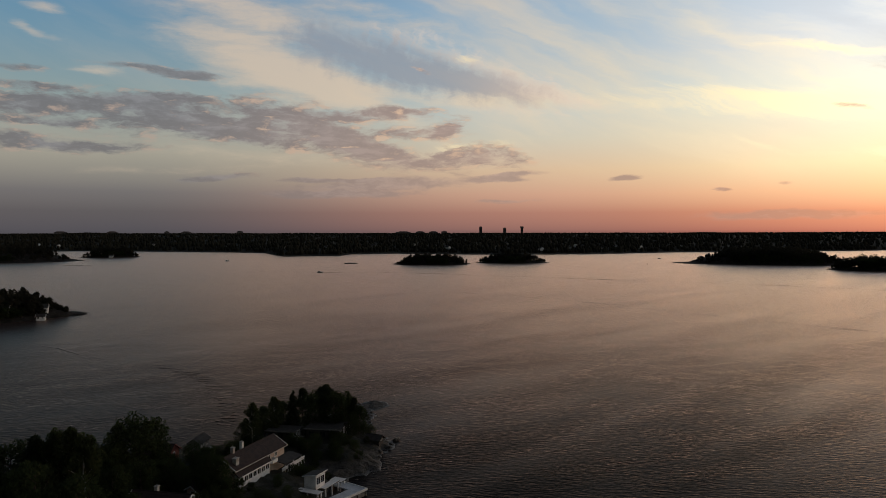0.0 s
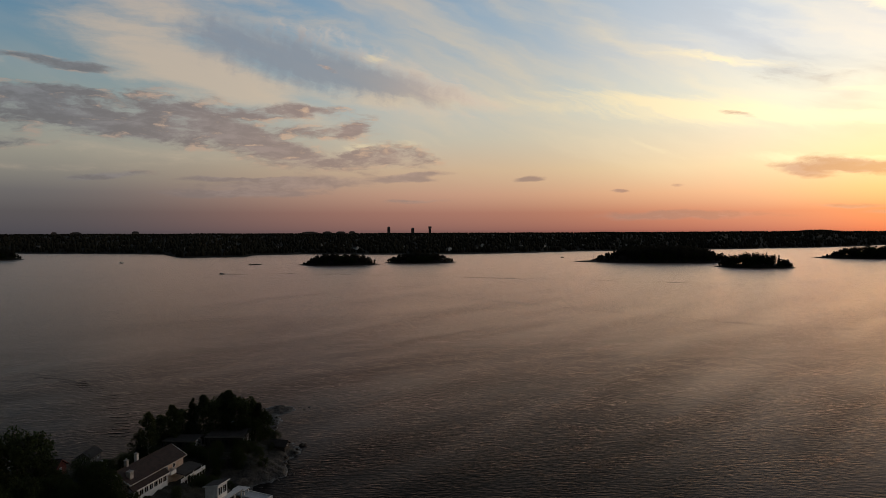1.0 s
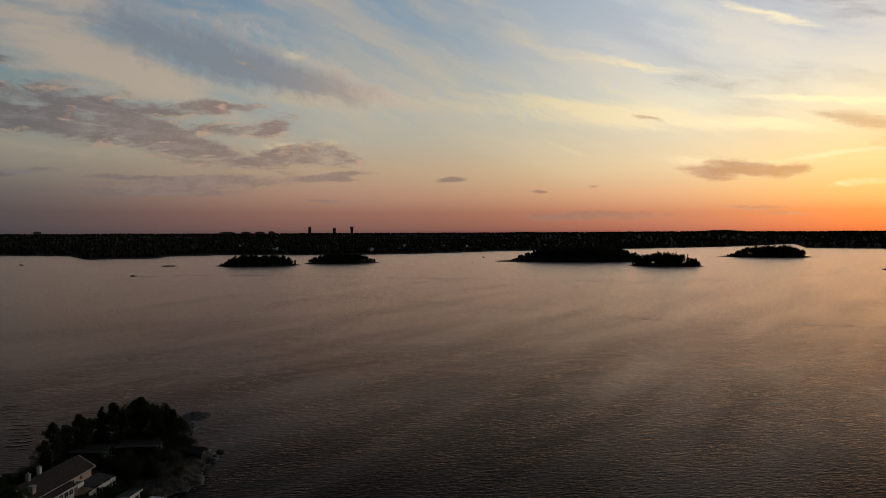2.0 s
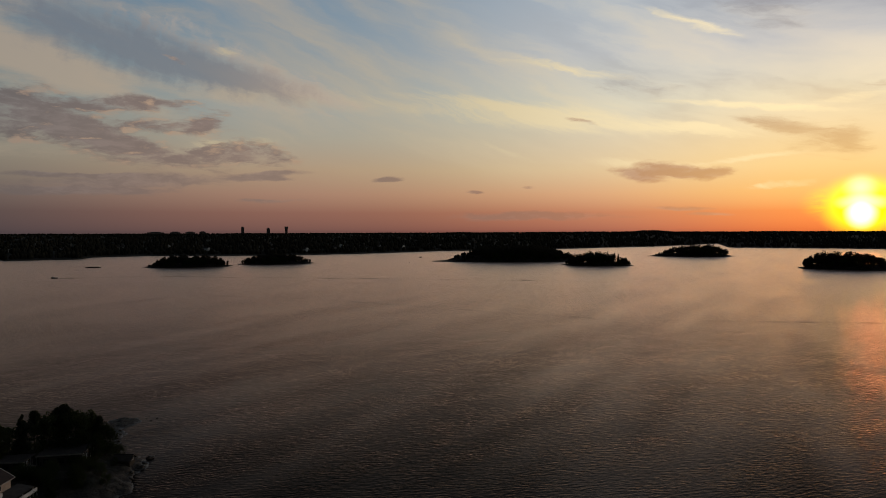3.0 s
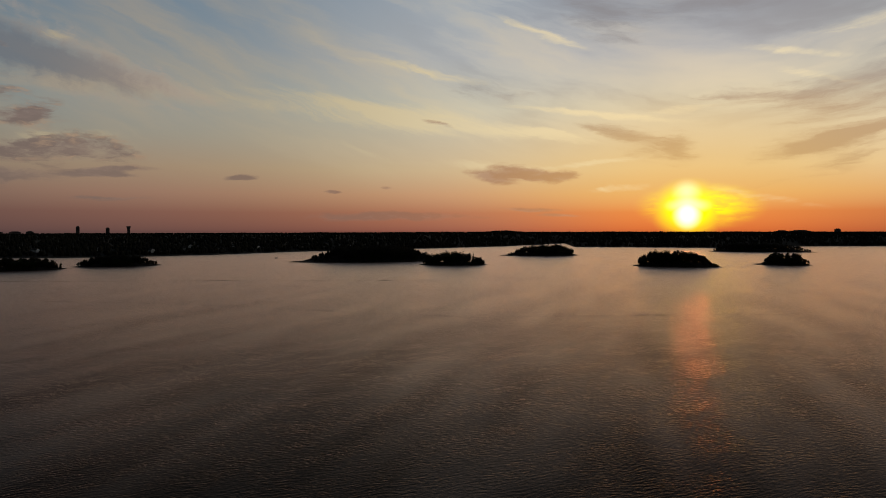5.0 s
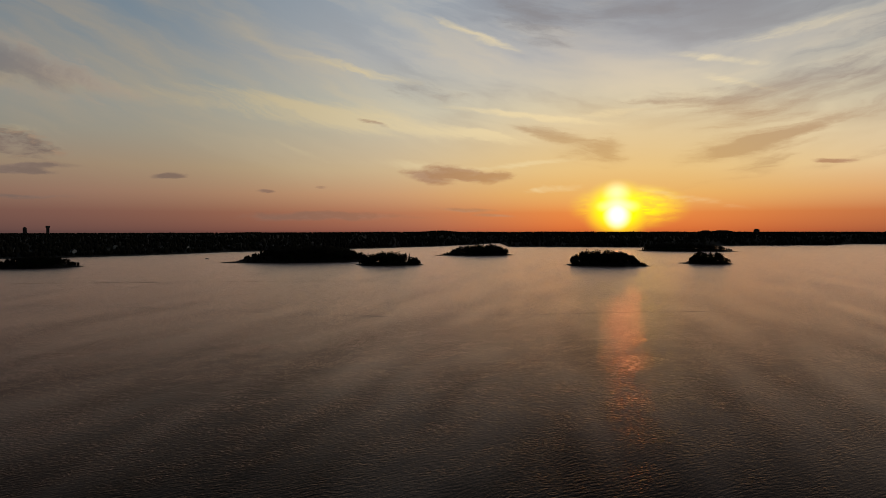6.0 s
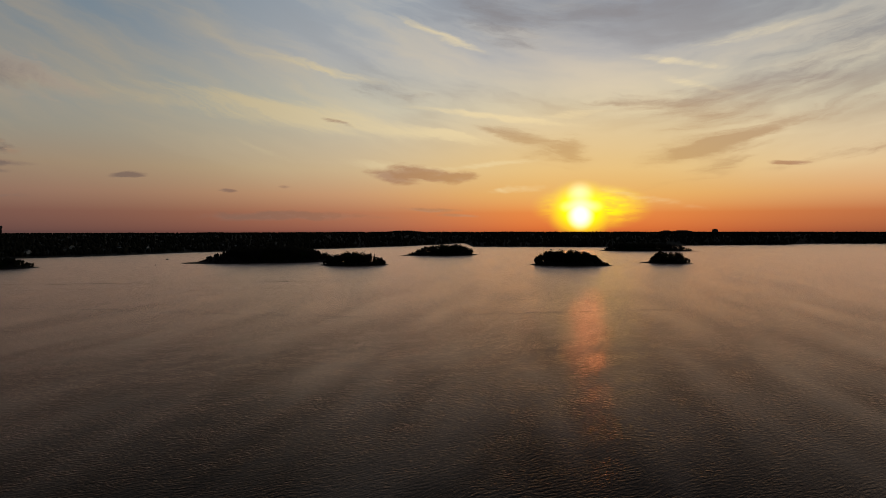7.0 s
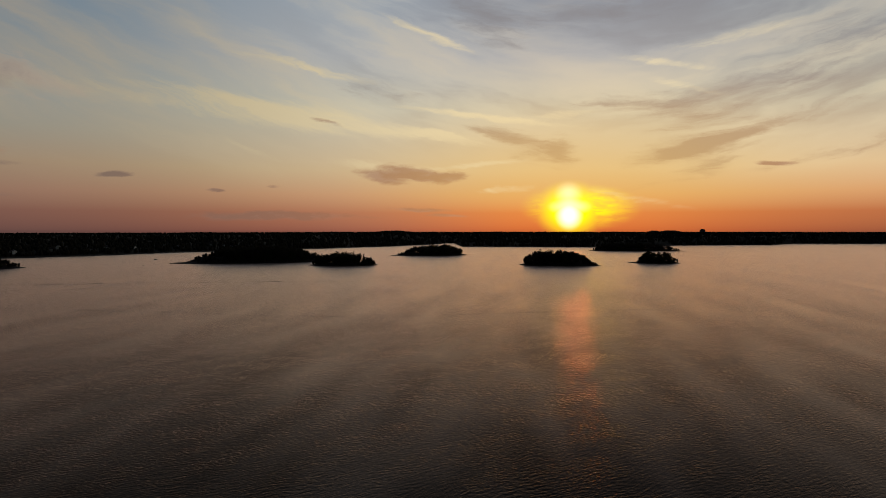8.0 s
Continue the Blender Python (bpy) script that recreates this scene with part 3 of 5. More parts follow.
def plant(kind, m, near=True, label="", group="", variants=3):
    """A tree from a small stock of shapes, 10 m high before it is scaled; the first use builds it."""
    k = random.randrange(variants)
    key = (kind, near, k)
    words = {"spruce": "dark slender spruce tree with drooping needle boughs", "pine": "dark pine tree with a bare lower trunk and flat crown",
             "birch": "pale-trunked birch tree with a loose leafy crown", "leafy": "broad dark leafy tree with a rounded uneven crown",
             "shrub": "low dense dark green bush by the shore"}
    if key not in TREE_STOCK:
        w = {"spruce": 3.8, "pine": 6.2, "birch": 5.4, "leafy": 7.6, "shrub": 11.0}[kind]
        n = (64, 66, 0.21) if near else (24, 20, 0.6)
        TREE_STOCK[key] = make_tree(kind, 10.0, w * random.uniform(0.9, 1.1), 11 + 7 * k + 31 * len(kind), label or words[kind], m, *n,
                                    name="bush" if kind == "shrub" else "tree")
        t = TREE_STOCK[key]
    else:
        t = TREE_STOCK[key]
        t = copy_thing(t, m @ Matrix.Diagonal((1 / t.scale.x, 1 / t.scale.y, 1 / t.scale.z, 1)))
        tagged(t, label or words[kind])
    if group:
        tagged(t, group=group)
    return t


def tree_pose(x, y, z, high, wide=1.0):
    s = high / 10.0
    return pose(x, y, z, 0, 0, random.uniform(0, 360)) @ Matrix.Diagonal((s * wide, s * wide, s, 1))


# ---- water ----
def make_water():
    verts = [(0, 0, 0)]
    faces = []
    rings, seg = [120, 300, 600, 1200, 2400, 4800, 9000], 96
    for r in rings:
        verts += [(r * math.cos(6.283185 * k / seg), r * math.sin(6.283185 * k / seg), 0) for k in range(seg)]
    for k in range(seg):
        faces.append((0, 1 + k, 1 + (k + 1) % seg))
        for j in range(len(rings) - 1):
            a, b = 1 + j * seg, 1 + (j + 1) * seg
            faces.append((a + k, b + k, b + (k + 1) % seg, a + (k + 1) % seg))
    return tagged(mesh_object("water", verts, faces, WATER), "calm dark evening sea water with fine ripples, calm lanes and painted cloud reflections", "water", kind="structure")


make_water()

# ---- far mainland ----
SHORE = [(-75, 2100), (-45, 2300), (-28, 2580), (-21.4, 2375), (-17.3, 2250), (-13.9, 2120), (-13.3, 1855), (-8.4, 1864), (-7.4, 1990), (-3.7, 2034),
         (5.6, 1936), (10.2, 2000), (14.7, 2090), (19, 2270), (24.3, 2394), (31, 2650), (36.4, 2987), (39, 3300), (40.6, 3680), (41.3, 3680),
         (42.0, 2900), (53.1, 2874), (59.2, 3327), (66, 3660), (67.1, 4034), (73, 4310), (110, 4300)]
RIDGE = [(-75, 44), (-29, 41), (-27, 47), (-25, 42), (0, 42), (18, 45), (34.6, 50), (35.8, 58), (36.8, 58), (38, 50), (55, 52), (110, 50)]
FAR_END = 4850.0


def shore_at(a):
    return line_value(SHORE, a) + 22 * noise.noise((a * 0.9, 3.1, 0)) + 9 * noise.noise((a * 4.2, 7.7, 0))


def mainland_height(a, d):
    s = d - shore_at(a)
    if s < 0:
        return max(-3.0, s * 0.05)
    x, y = polar(a, d)
    low = 2.0 + 10 * smooth01(s / 130) + 12 * smooth01(s / 900)
    f = smooth01((d - 2600) / 2100)
    top = line_value(RIDGE, a)
    return low + (top - low) * f * (1 if s > 300 else s / 300) + fbm(x * 0.0035, y * 0.0035, 2.0) * 9 * smooth01(s / 200) * (1 - 0.5 * f)


def make_mainland():
    verts, faces = [], []
    a_steps = [(-75 + 0.75 * k) for k in range(247)]
    shares = [-0.05, 0.0, 0.012, 0.03, 0.06, 0.1, 0.16, 0.24, 0.34, 0.46, 0.6, 0.75, 0.88, 1.0]
    for a in a_steps:
        s = shore_at(a)
        for f in shares:
            d = s + (FAR_END - s) * f
            verts.append((*polar(a, d), mainland_height(a, d)))
    n = len(shares)
    for i in range(len(a_steps) - 1):
        for j in range(n - 1):
            k = i * n + j
            faces.append((k, k + 1, k + n + 1, k + n))
    return tagged(mesh_object("ground", verts, faces, FAR_SOIL, smooth=True), "dark wooded mainland shore rising to a long low ridge", "land", kind="structure")


make_mainland()


def leaf_cloud(name, centre, size, rng, label):
    """One mesh of single leaf sprays, each a triangle turned at random about its centre."""
    centre, size = centre.reshape(-1, 3), size.reshape(-1, 1)
    count = len(centre)
    a = rng.normal(size=(count, 3))
    a /= np.linalg.norm(a, axis=-1)[:, None]
    b = np.cross(a, rng.normal(size=(count, 3)))
    b /= np.linalg.norm(b, axis=-1)[:, None]
    tri = np.stack([centre - a * size * 0.8 - b * size * 0.6, centre + a * size * 0.8 - b * size * 0.6, centre + b * size * 0.9], axis=1)
    me = bpy.data.meshes.new(name)
    me.vertices.add(count * 3)
    me.vertices.foreach_set("co", tri.reshape(-1).astype(np.float32))
    me.loops.add(count * 3)
    me.loops.foreach_set("vertex_index", np.arange(count * 3, dtype=np.int32))
    me.polygons.add(count)
    me.polygons.foreach_set("loop_start", np.arange(0, count * 3, 3, dtype=np.int32))
    me.materials.append(WOODS)
    me.update(calc_edges=True)
    return tagged(new(name, me), label, "woods", kind="stuff")


def woods_mesh(name, spots, label, leaf=(2.2, 3.4), clumps=3, per_clump=5, seed=5, firs=0.45):
    """Woods: every tree on its spot (x, y, z, height) is a few round clumps of leaf sprays, conifers narrow and tapered."""
    rng = np.random.default_rng(seed)
    spot = np.array(spots)
    n = len(spots)
    x, y, z, h = (spot[:, k][:, None] for k in range(4))
    u = (np.arange(clumps)[None, :] + rng.uniform(0, 1, (n, clumps))) / clumps
    conifer = rng.uniform(0, 1, (n, 1)) < firs
    reach = h * np.where(conifer, 0.10 * (1 - u), 0.24 * np.sin(3.1 * np.minimum(1, 0.25 + 0.7 * u))) * rng.uniform(0.5, 1.3, (n, clumps))
    wide = h * np.where(conifer, 0.15 * (1 - u) + 0.035, 0.13 + 0.04 * rng.uniform(-1, 1, (n, clumps)))
    t = rng.uniform(0, 6.283, (n, clumps))
    clump = np.stack([x + reach * np.cos(t), y + reach * np.sin(t), z + h * np.where(conifer, 0.08 + 0.92 * u, 0.18 + 0.72 * u)], axis=-1)
    d = rng.normal(size=(n, clumps, per_clump, 3))
    d /= np.linalg.norm(d, axis=-1)[..., None]
    d *= rng.uniform(0.3, 1.0, (n, clumps, per_clump, 1)) ** 0.5
    centre = clump[:, :, None, :] + d * wide[:, :, None, None]
    return leaf_cloud(name, centre, rng.uniform(leaf[0], leaf[1], (n, clumps, per_clump)), rng, label)


def canopy_mesh(name, spots, label, seed=9, sides=6):
    """Far woods: every tree on its spot (x, y, z, height) is a lumpy crown, broad or pointed, that runs into its neighbours."""
    rng = np.random.default_rng(seed)
    spot = np.array(spots)
    n = len(spots)
    pointed = rng.uniform(0, 1, (n, 1)) < 0.35
    level = np.array([0.0, 0.35, 0.68, 0.9])
    broad, narrow = np.array([0.7, 1.0, 0.85, 0.45]), np.array([0.85, 0.62, 0.36, 0.14])
    reach = spot[:, 3:4] * np.where(pointed, 0.30 * narrow, 0.40 * broad)
    turn = rng.uniform(0, 6.283, (n, 1, 1)) + np.arange(sides) * 6.28318 / sides + np.arange(4)[None, :, None] * 0.5
    r = reach[:, :, None] * rng.uniform(0.78, 1.22, (n, 4, sides))
    z = spot[:, 2][:, None, None] + spot[:, 3][:, None, None] * (level[None, :, None] + rng.uniform(-0.05, 0.05, (n, 4, sides)))
    ring = np.stack([spot[:, 0][:, None, None] + r * np.cos(turn), spot[:, 1][:, None, None] + r * np.sin(turn), z], axis=-1).reshape(n, -1, 3)
    tip = np.stack([spot[:, 0], spot[:, 1], spot[:, 2] + spot[:, 3]], axis=-1)[:, None, :]
    co = np.concatenate([ring, tip], axis=1)
    tris = []
    for j in range(3):
        for k in range(sides):
            p, q, up = j * sides + k, j * sides + (k + 1) % sides, sides
            tris += [(p, q, q + up), (p, q + up, p + up)]
    tris += [(3 * sides + k, 3 * sides + (k + 1) % sides, 4 * sides) for k in range(sides)]
    index = (np.arange(n)[:, None, None] * (4 * sides + 1) + np.array(tris)[None]).reshape(-1)
    me = bpy.data.meshes.new(name)
    me.vertices.add(len(co) * co.shape[1])
    me.vertices.foreach_set("co", co.reshape(-1).astype(np.float32))
    me.loops.add(len(index))
    me.loops.foreach_set("vertex_index", index.astype(np.int32))
    me.polygons.add(len(index) // 3)
    me.polygons.foreach_set("loop_start", np.arange(0, len(index), 3, dtype=np.int32))
    me.polygons.foreach_set("use_smooth", [True] * (len(index) // 3))
    me.materials.append(WOODS)
    me.update(calc_edges=True)
    return tagged(new(name, me), label, "woods", kind="stuff")


def far_woods():
    rng = np.random.default_rng(8)
    spots = []
    while len(spots) < 24000:
        a = rng.uniform(-40, 80)
        s = shore_at(a)
        f = rng.uniform(0, 1) ** 1.6
        d = s + 12 + (FAR_END - 20 - s) * f
        if rng.uniform() < 0.22:
            d = FAR_END - rng.uniform(15, 260)
        x, y = polar(a, d)
        if fbm(x * 0.008, y * 0.008, 4.0) < -0.3 and d < FAR_END - 500:
            continue
        spots.append((x, y, mainland_height(a, d) - 1.0, rng.uniform(8, 15) if d < FAR_END - 300 else rng.uniform(10, 12.5)))
    canopy_mesh("far_woods", spots, "dark dense mixed woods covering the far shore")


far_woods()


# ---- islands ----
def make_island(az_deg, dist, half_long, half_deep, slant, high, seed, label, bare=0.0, bare_side=1):
    """A low rocky island: centre by azimuth and distance, long axis across the sightline, turned by slant.
    Returns its ground height as a function of place, and the matrix."""
    cx, cy = polar(az_deg, dist)
    m = pose(cx, cy, 0, 0, 0, -az_deg + slant)

    def edge(t):
        r = 1.0 + 0.22 * noise.noise((math.cos(t) * 1.3 + seed, math.sin(t) * 1.3, seed)) + 0.10 * noise.noise((math.cos(t) * 4 + seed, math.sin(t) * 4, 1.5))
        return r

    def top(x, y):
        t = math.atan2(y / half_deep, x / half_long)
        q = math.hypot(x / half_long, y / half_deep) / edge(t)
        base = high * smooth01((1.0 - q) * 2.2) * (1 + 0.5 * fbm(x * 0.03, y * 0.03, seed))
        side = bare_side * x / half_long
        if bare and side > 1 - bare:
            base *= 0.3
        return (0.9 * smooth01((1.02 - q) * 14) + base) if q < 1.02 else -1.2 * smooth01((q - 1.0) * 8)

    verts, faces = [(0, 0, top(0, 0))], []
    rings, seg = [0.15, 0.3, 0.45, 0.6, 0.72, 0.82, 0.9, 0.95, 1.0, 1.04, 1.12], 72
    for q in rings:
        for k in range(seg):
            t = 6.283185 * k / seg
            e = edge(t) * q
            x, y = half_long * e * math.cos(t), half_deep * e * math.sin(t)
            verts.append((x, y, top(x, y) + (0.5 * noise.noise((x * 0.2, y * 0.2, seed)) if 0.5 < q < 1 else 0)))
    for k in range(seg):
        faces.append((0, 1 + k, 1 + (k + 1) % seg))
        for j in range(len(rings) - 1):
            a, b = 1 + j * seg, 1 + (j + 1) * seg
            faces.append((a + k, b + k, b + (k + 1) % seg, a + (k + 1) % seg))
    ob = mesh_object("island", verts, faces, ISLAND_ROCK, smooth=True)
    ob.matrix_world = m
    tagged(ob, label, "island", kind="structure")
    return m, top, edge


ISLAND_SPOTS = []


def wood_island(spec, count, tall, group, bare=0.0, bare_side=1, spread=0.9, taper=0.0, kinds=("pine", "leafy", "leafy", "pine", "leafy")):
    """An island with its woods: a fifth or so of the trees, those on the near side, are things, the rest join the island woods."""
    az_deg, dist, half_long, half_deep, slant, high, seed, label = spec
    half_long *= 1.06
    spec = (az_deg, dist, half_long, half_deep, slant, high, seed, label)
    m, top, edge = make_island(*spec, bare=bare, bare_side=bare_side)
    rng = np.random.default_rng(seed)
    spots = []
    while len(spots) < count * 1.7:
        t, q = rng.uniform(0, 6.283), math.sqrt(rng.uniform(0, 1)) * spread
        x, y = half_long * edge(t) * q * math.cos(t), half_deep * edge(t) * q * math.sin(t)
        if bare and bare_side * x / half_long > 1 - bare:
            continue
        spots.append((x, y, q))
    single = sorted(spots, key=lambda p: p[1])[:18]
    for x, y, q in spots:
        p = m @ Vector((x, y, top(x, y) - 0.3))
        h = tall * rng.uniform(0.62, 1.12) * (1 - 0.45 * q ** 4) * (1 - 0.55 * abs(x / half_long) ** 2.4) * (1 - taper * x / half_long)
        if bare:
            h *= 0.3 + 0.7 * smooth01((1 - bare - bare_side * x / half_long) / 0.4)
        if (x, y, q) in single:
            plant(kinds[int(rng.integers(len(kinds)))], tree_pose(*p, h * 0.85, rng.uniform(1.35, 1.8)), near=False, group=group)
        else:
            ISLAND_SPOTS.append((*p, h))
    return m, top


wood_island((-0.75, 1350, 74, 32, 0, 4.5, 3, "small wooded rocky island with a ragged dark treeline"), 110, 17, "trees on the islands", bare=0.1, bare_side=-1)
wood_island((5.9, 1420, 69, 34, 6, 4.5, 5, "small wooded rocky island with low trees"), 105, 15, "trees on the islands")
wood_island((24.9, 1500, 156, 60, 10, 12, 7, "large wooded island with a low bare rock point"), 280, 20, "trees on the islands", bare=0.30, bare_side=-1, taper=-0.15)
wood_island((32.1, 1330, 60, 30, 0, 5, 9, "small wooded island with pines and a rounded outline"), 90, 20, "trees on the islands")
wood_island((39.4, 1860, 96, 40, 12, 8, 11, "low wooded island with a thin stony point"), 130, 20, "trees on the islands", bare=0.1, bare_side=-1, taper=-0.35)
wood_island((50.0, 1340, 80, 32, 0, 8, 13, "wooded island with a dense dark crown of trees"), 130, 20, "trees on the islands", bare=0.16, bare_side=1, taper=0.3)
wood_island((57.5, 1475, 46, 22, 0, 6, 15, "tiny wooded islet with a flat stony spit"), 50, 18, "trees on the islands", bare=0.35, bare_side=-1)
wood_island((55.8, 2370, 138, 45, 4, 8, 17, "low wooded headland off the far shore"), 150, 17, "trees on the islands")
wood_island((-25.4, 1900, 62, 30, 0, 6, 19, "low wooded island off the far shore"), 85, 18, "trees on the islands")
wood_island((-33.8, 1760, 200, 90, -18, 16, 21, "broad wooded point of land by the sound"), 260, 19, "trees on the islands")
wood_island((29.75, 1560, 10, 6, 0, 1.5, 27, "tiny rock islet with a few pines"), 4, 15, "trees on the islands")
make_island(-7.4, 1385, 13, 5, 0, 1.0, 23, "low bare rock islet awash in the sound")
near_islet, near_top = wood_island((-33.5, 600, 66, 26, 12, 6, 25, "wooded islet with houses and a bare rock point"), 190, 15, "trees on the islands",
                                   bare=0.22, bare_side=1)
woods_mesh("island_woods", ISLAND_SPOTS, "dense dark mixed woods on the islands", (0.7, 1.3), 9, 22, 6, 0.12)

# ---- near peninsula ----
CAPSULES = [(-37, 238, -25, 257, 5.5), (-36, 212, -30, 240, 7.5), (-44, 216, -31, 206, 16.5), (-50, 192, -31, 192, 15), (-62, 160, -44, 166, 20), (-82, 150, -112, 122, 48),
            (-62, 100, -48, 138, 30)]


def inland(x, y):
    """Metres inside the shoreline, less than nothing in the water."""
    best = -99.0
    for x0, y0, x1, y1, r in CAPSULES:
        dx, dy = x1 - x0, y1 - y0
        t = min(max(((x - x0) * dx + (y - y0) * dy) / (dx * dx + dy * dy), 0), 1)
        d = r - math.hypot(x - x0 - t * dx, y - y0 - t * dy)
        k = 4.0
        h = min(max(0.5 + 0.5 * (d - best) / k, 0), 1)
        best = best + (d - best) * h + k * h * (1 - h)
    return best + 3.0 * noise.noise((x * 0.11, y * 0.11, 2)) + 1.9 * noise.noise((x * 0.33, y * 0.33, 5))


def land(x, y):
    d = inland(x, y)
    if d < 0:
        return max(-2.0, d * 0.6)
    z = 0.15 + 1.5 * smooth01(d / 5.0) + 2.6 * smooth01((d - 3) / 11)
    z -= 0.13 * math.sin(10.5 * z + 1.5 * noise.noise((x * 0.2, y * 0.2, 1)))  # ledges of bedded rock
    z *= 1 - 0.55 * smooth01((y - 224) / 12)
    return z + (0.45 * noise.noise((x * 0.3, y * 0.3, 9)) + 0.3 * noise.noise((x * 0.8, y * 0.8, 4)) - 0.9 * abs(noise.noise((x * 0.16 + y * 0.1, y * 0.22, 6)))) * smooth01(d / 2)


def make_peninsula():
    verts, faces, index = [], [], {}
    x0, y0, s, nx, ny = -190.0, 60.0, 0.85, 222, 246
    for i in range(nx):
        for j in range(ny):
            x, y = x0 + s * i, y0 + s * j
            z = land(x, y)
            if z > -1.6:
                index[i, j] = len(verts)
                verts.append((x, y, z))
    for i, j in index:
        q = [(i, j), (i + 1, j), (i + 1, j + 1), (i, j + 1)]
        if all(k in index for k in q):
            faces.append([index[k] for k in q])
    tagged(mesh_object("ground", verts, faces, GROUND, smooth=True), "rocky wooded peninsula with bare shore rocks and turf", "land", kind="structure")


make_peninsula()


def at_land(az_deg, dist, sink=0.15):
    x, y = polar(az_deg, dist)
    return x, y, land(x, y) - sink


# ---- main house by the shore ----
def window(parent, wide, high, m, bars=1, frame_mat=None):
    """A window under a wall: frame, pane and sill; local x is the way out, y along the wall, z up from the sill."""
    w = part("window", box(-0.04, 0.05, -wide / 2, wide / 2, 0, 0.08), frame_mat or WHITE, parent)
    w.matrix_local = m
    fr = bmesh.new()
    for y0, y1, z0, z1 in ((-wide / 2, -wide / 2 + 0.09, 0.08, high), (wide / 2 - 0.09, wide / 2, 0.08, high), (-wide / 2 + 0.09, wide / 2 - 0.09, high - 0.09, high)):
        box(-0.04, 0.05, y0, y1, z0, z1, fr)
    for k in range(bars):
        y = -wide / 2 + wide * (k + 1) / (bars + 1)
        box(-0.03, 0.04, y - 0.035, y + 0.035, 0.08, high - 0.09, fr)
    part("frame", fr, frame_mat or WHITE, w)
    part("pane", box(-0.015, 0.012, -wide / 2 + 0.09, wide / 2 - 0.09, 0.08, high - 0.09), GLASS, w)
    return w


def slope_roof(x0, z0, x1, z1, y0, y1, thick=0.22):
    """One roof plane from the eave (x0, z0) up to the ridge (x1, z1)."""
    return prism([(x0, z0), (x1, z1), (x1, z1 + thick), (x0, z0 + thick)], y0, y1)


def tile_rows(parent, x0, z0, x1, z1, y0, y1, thick=0.22, rows=9):
    """Courses of roof tiles as low battens that lap one another."""
    dx, dz = (x1 - x0) / rows, (z1 - z0) / rows
    for k in range(rows):
        a, b, c, d = x0 + dx * k, z0 + dz * k + thick + 0.004, x0 + dx * (k + 1.02), z0 + dz * (k + 1.02) + thick + 0.004
        part("tile_course", prism([(a, b), (c, d), (a, b + 0.07)], y0, y1), TILE, parent)


def chimney(x, y, z0, z1, parent, mat=None, wide=0.8):
    c = part("chimney", box(x - wide / 2, x + wide / 2, y - wide / 2, y + wide / 2, z0, z1, bevel=0.03), mat or BRICK, parent)
    part("chimney_cap", box(x - wide / 2 - 0.1, x + wide / 2 + 0.1, y - wide / 2 - 0.1, y + wide / 2 + 0.1, z1 + 0.002, z1 + 0.14, bevel=0.03), BRICK, c)
    part("flue", tube((x, y, z1 + 0.14), (x, y, z1 + 0.5), 0.14, 0.13, 10), METAL, c)
    return c


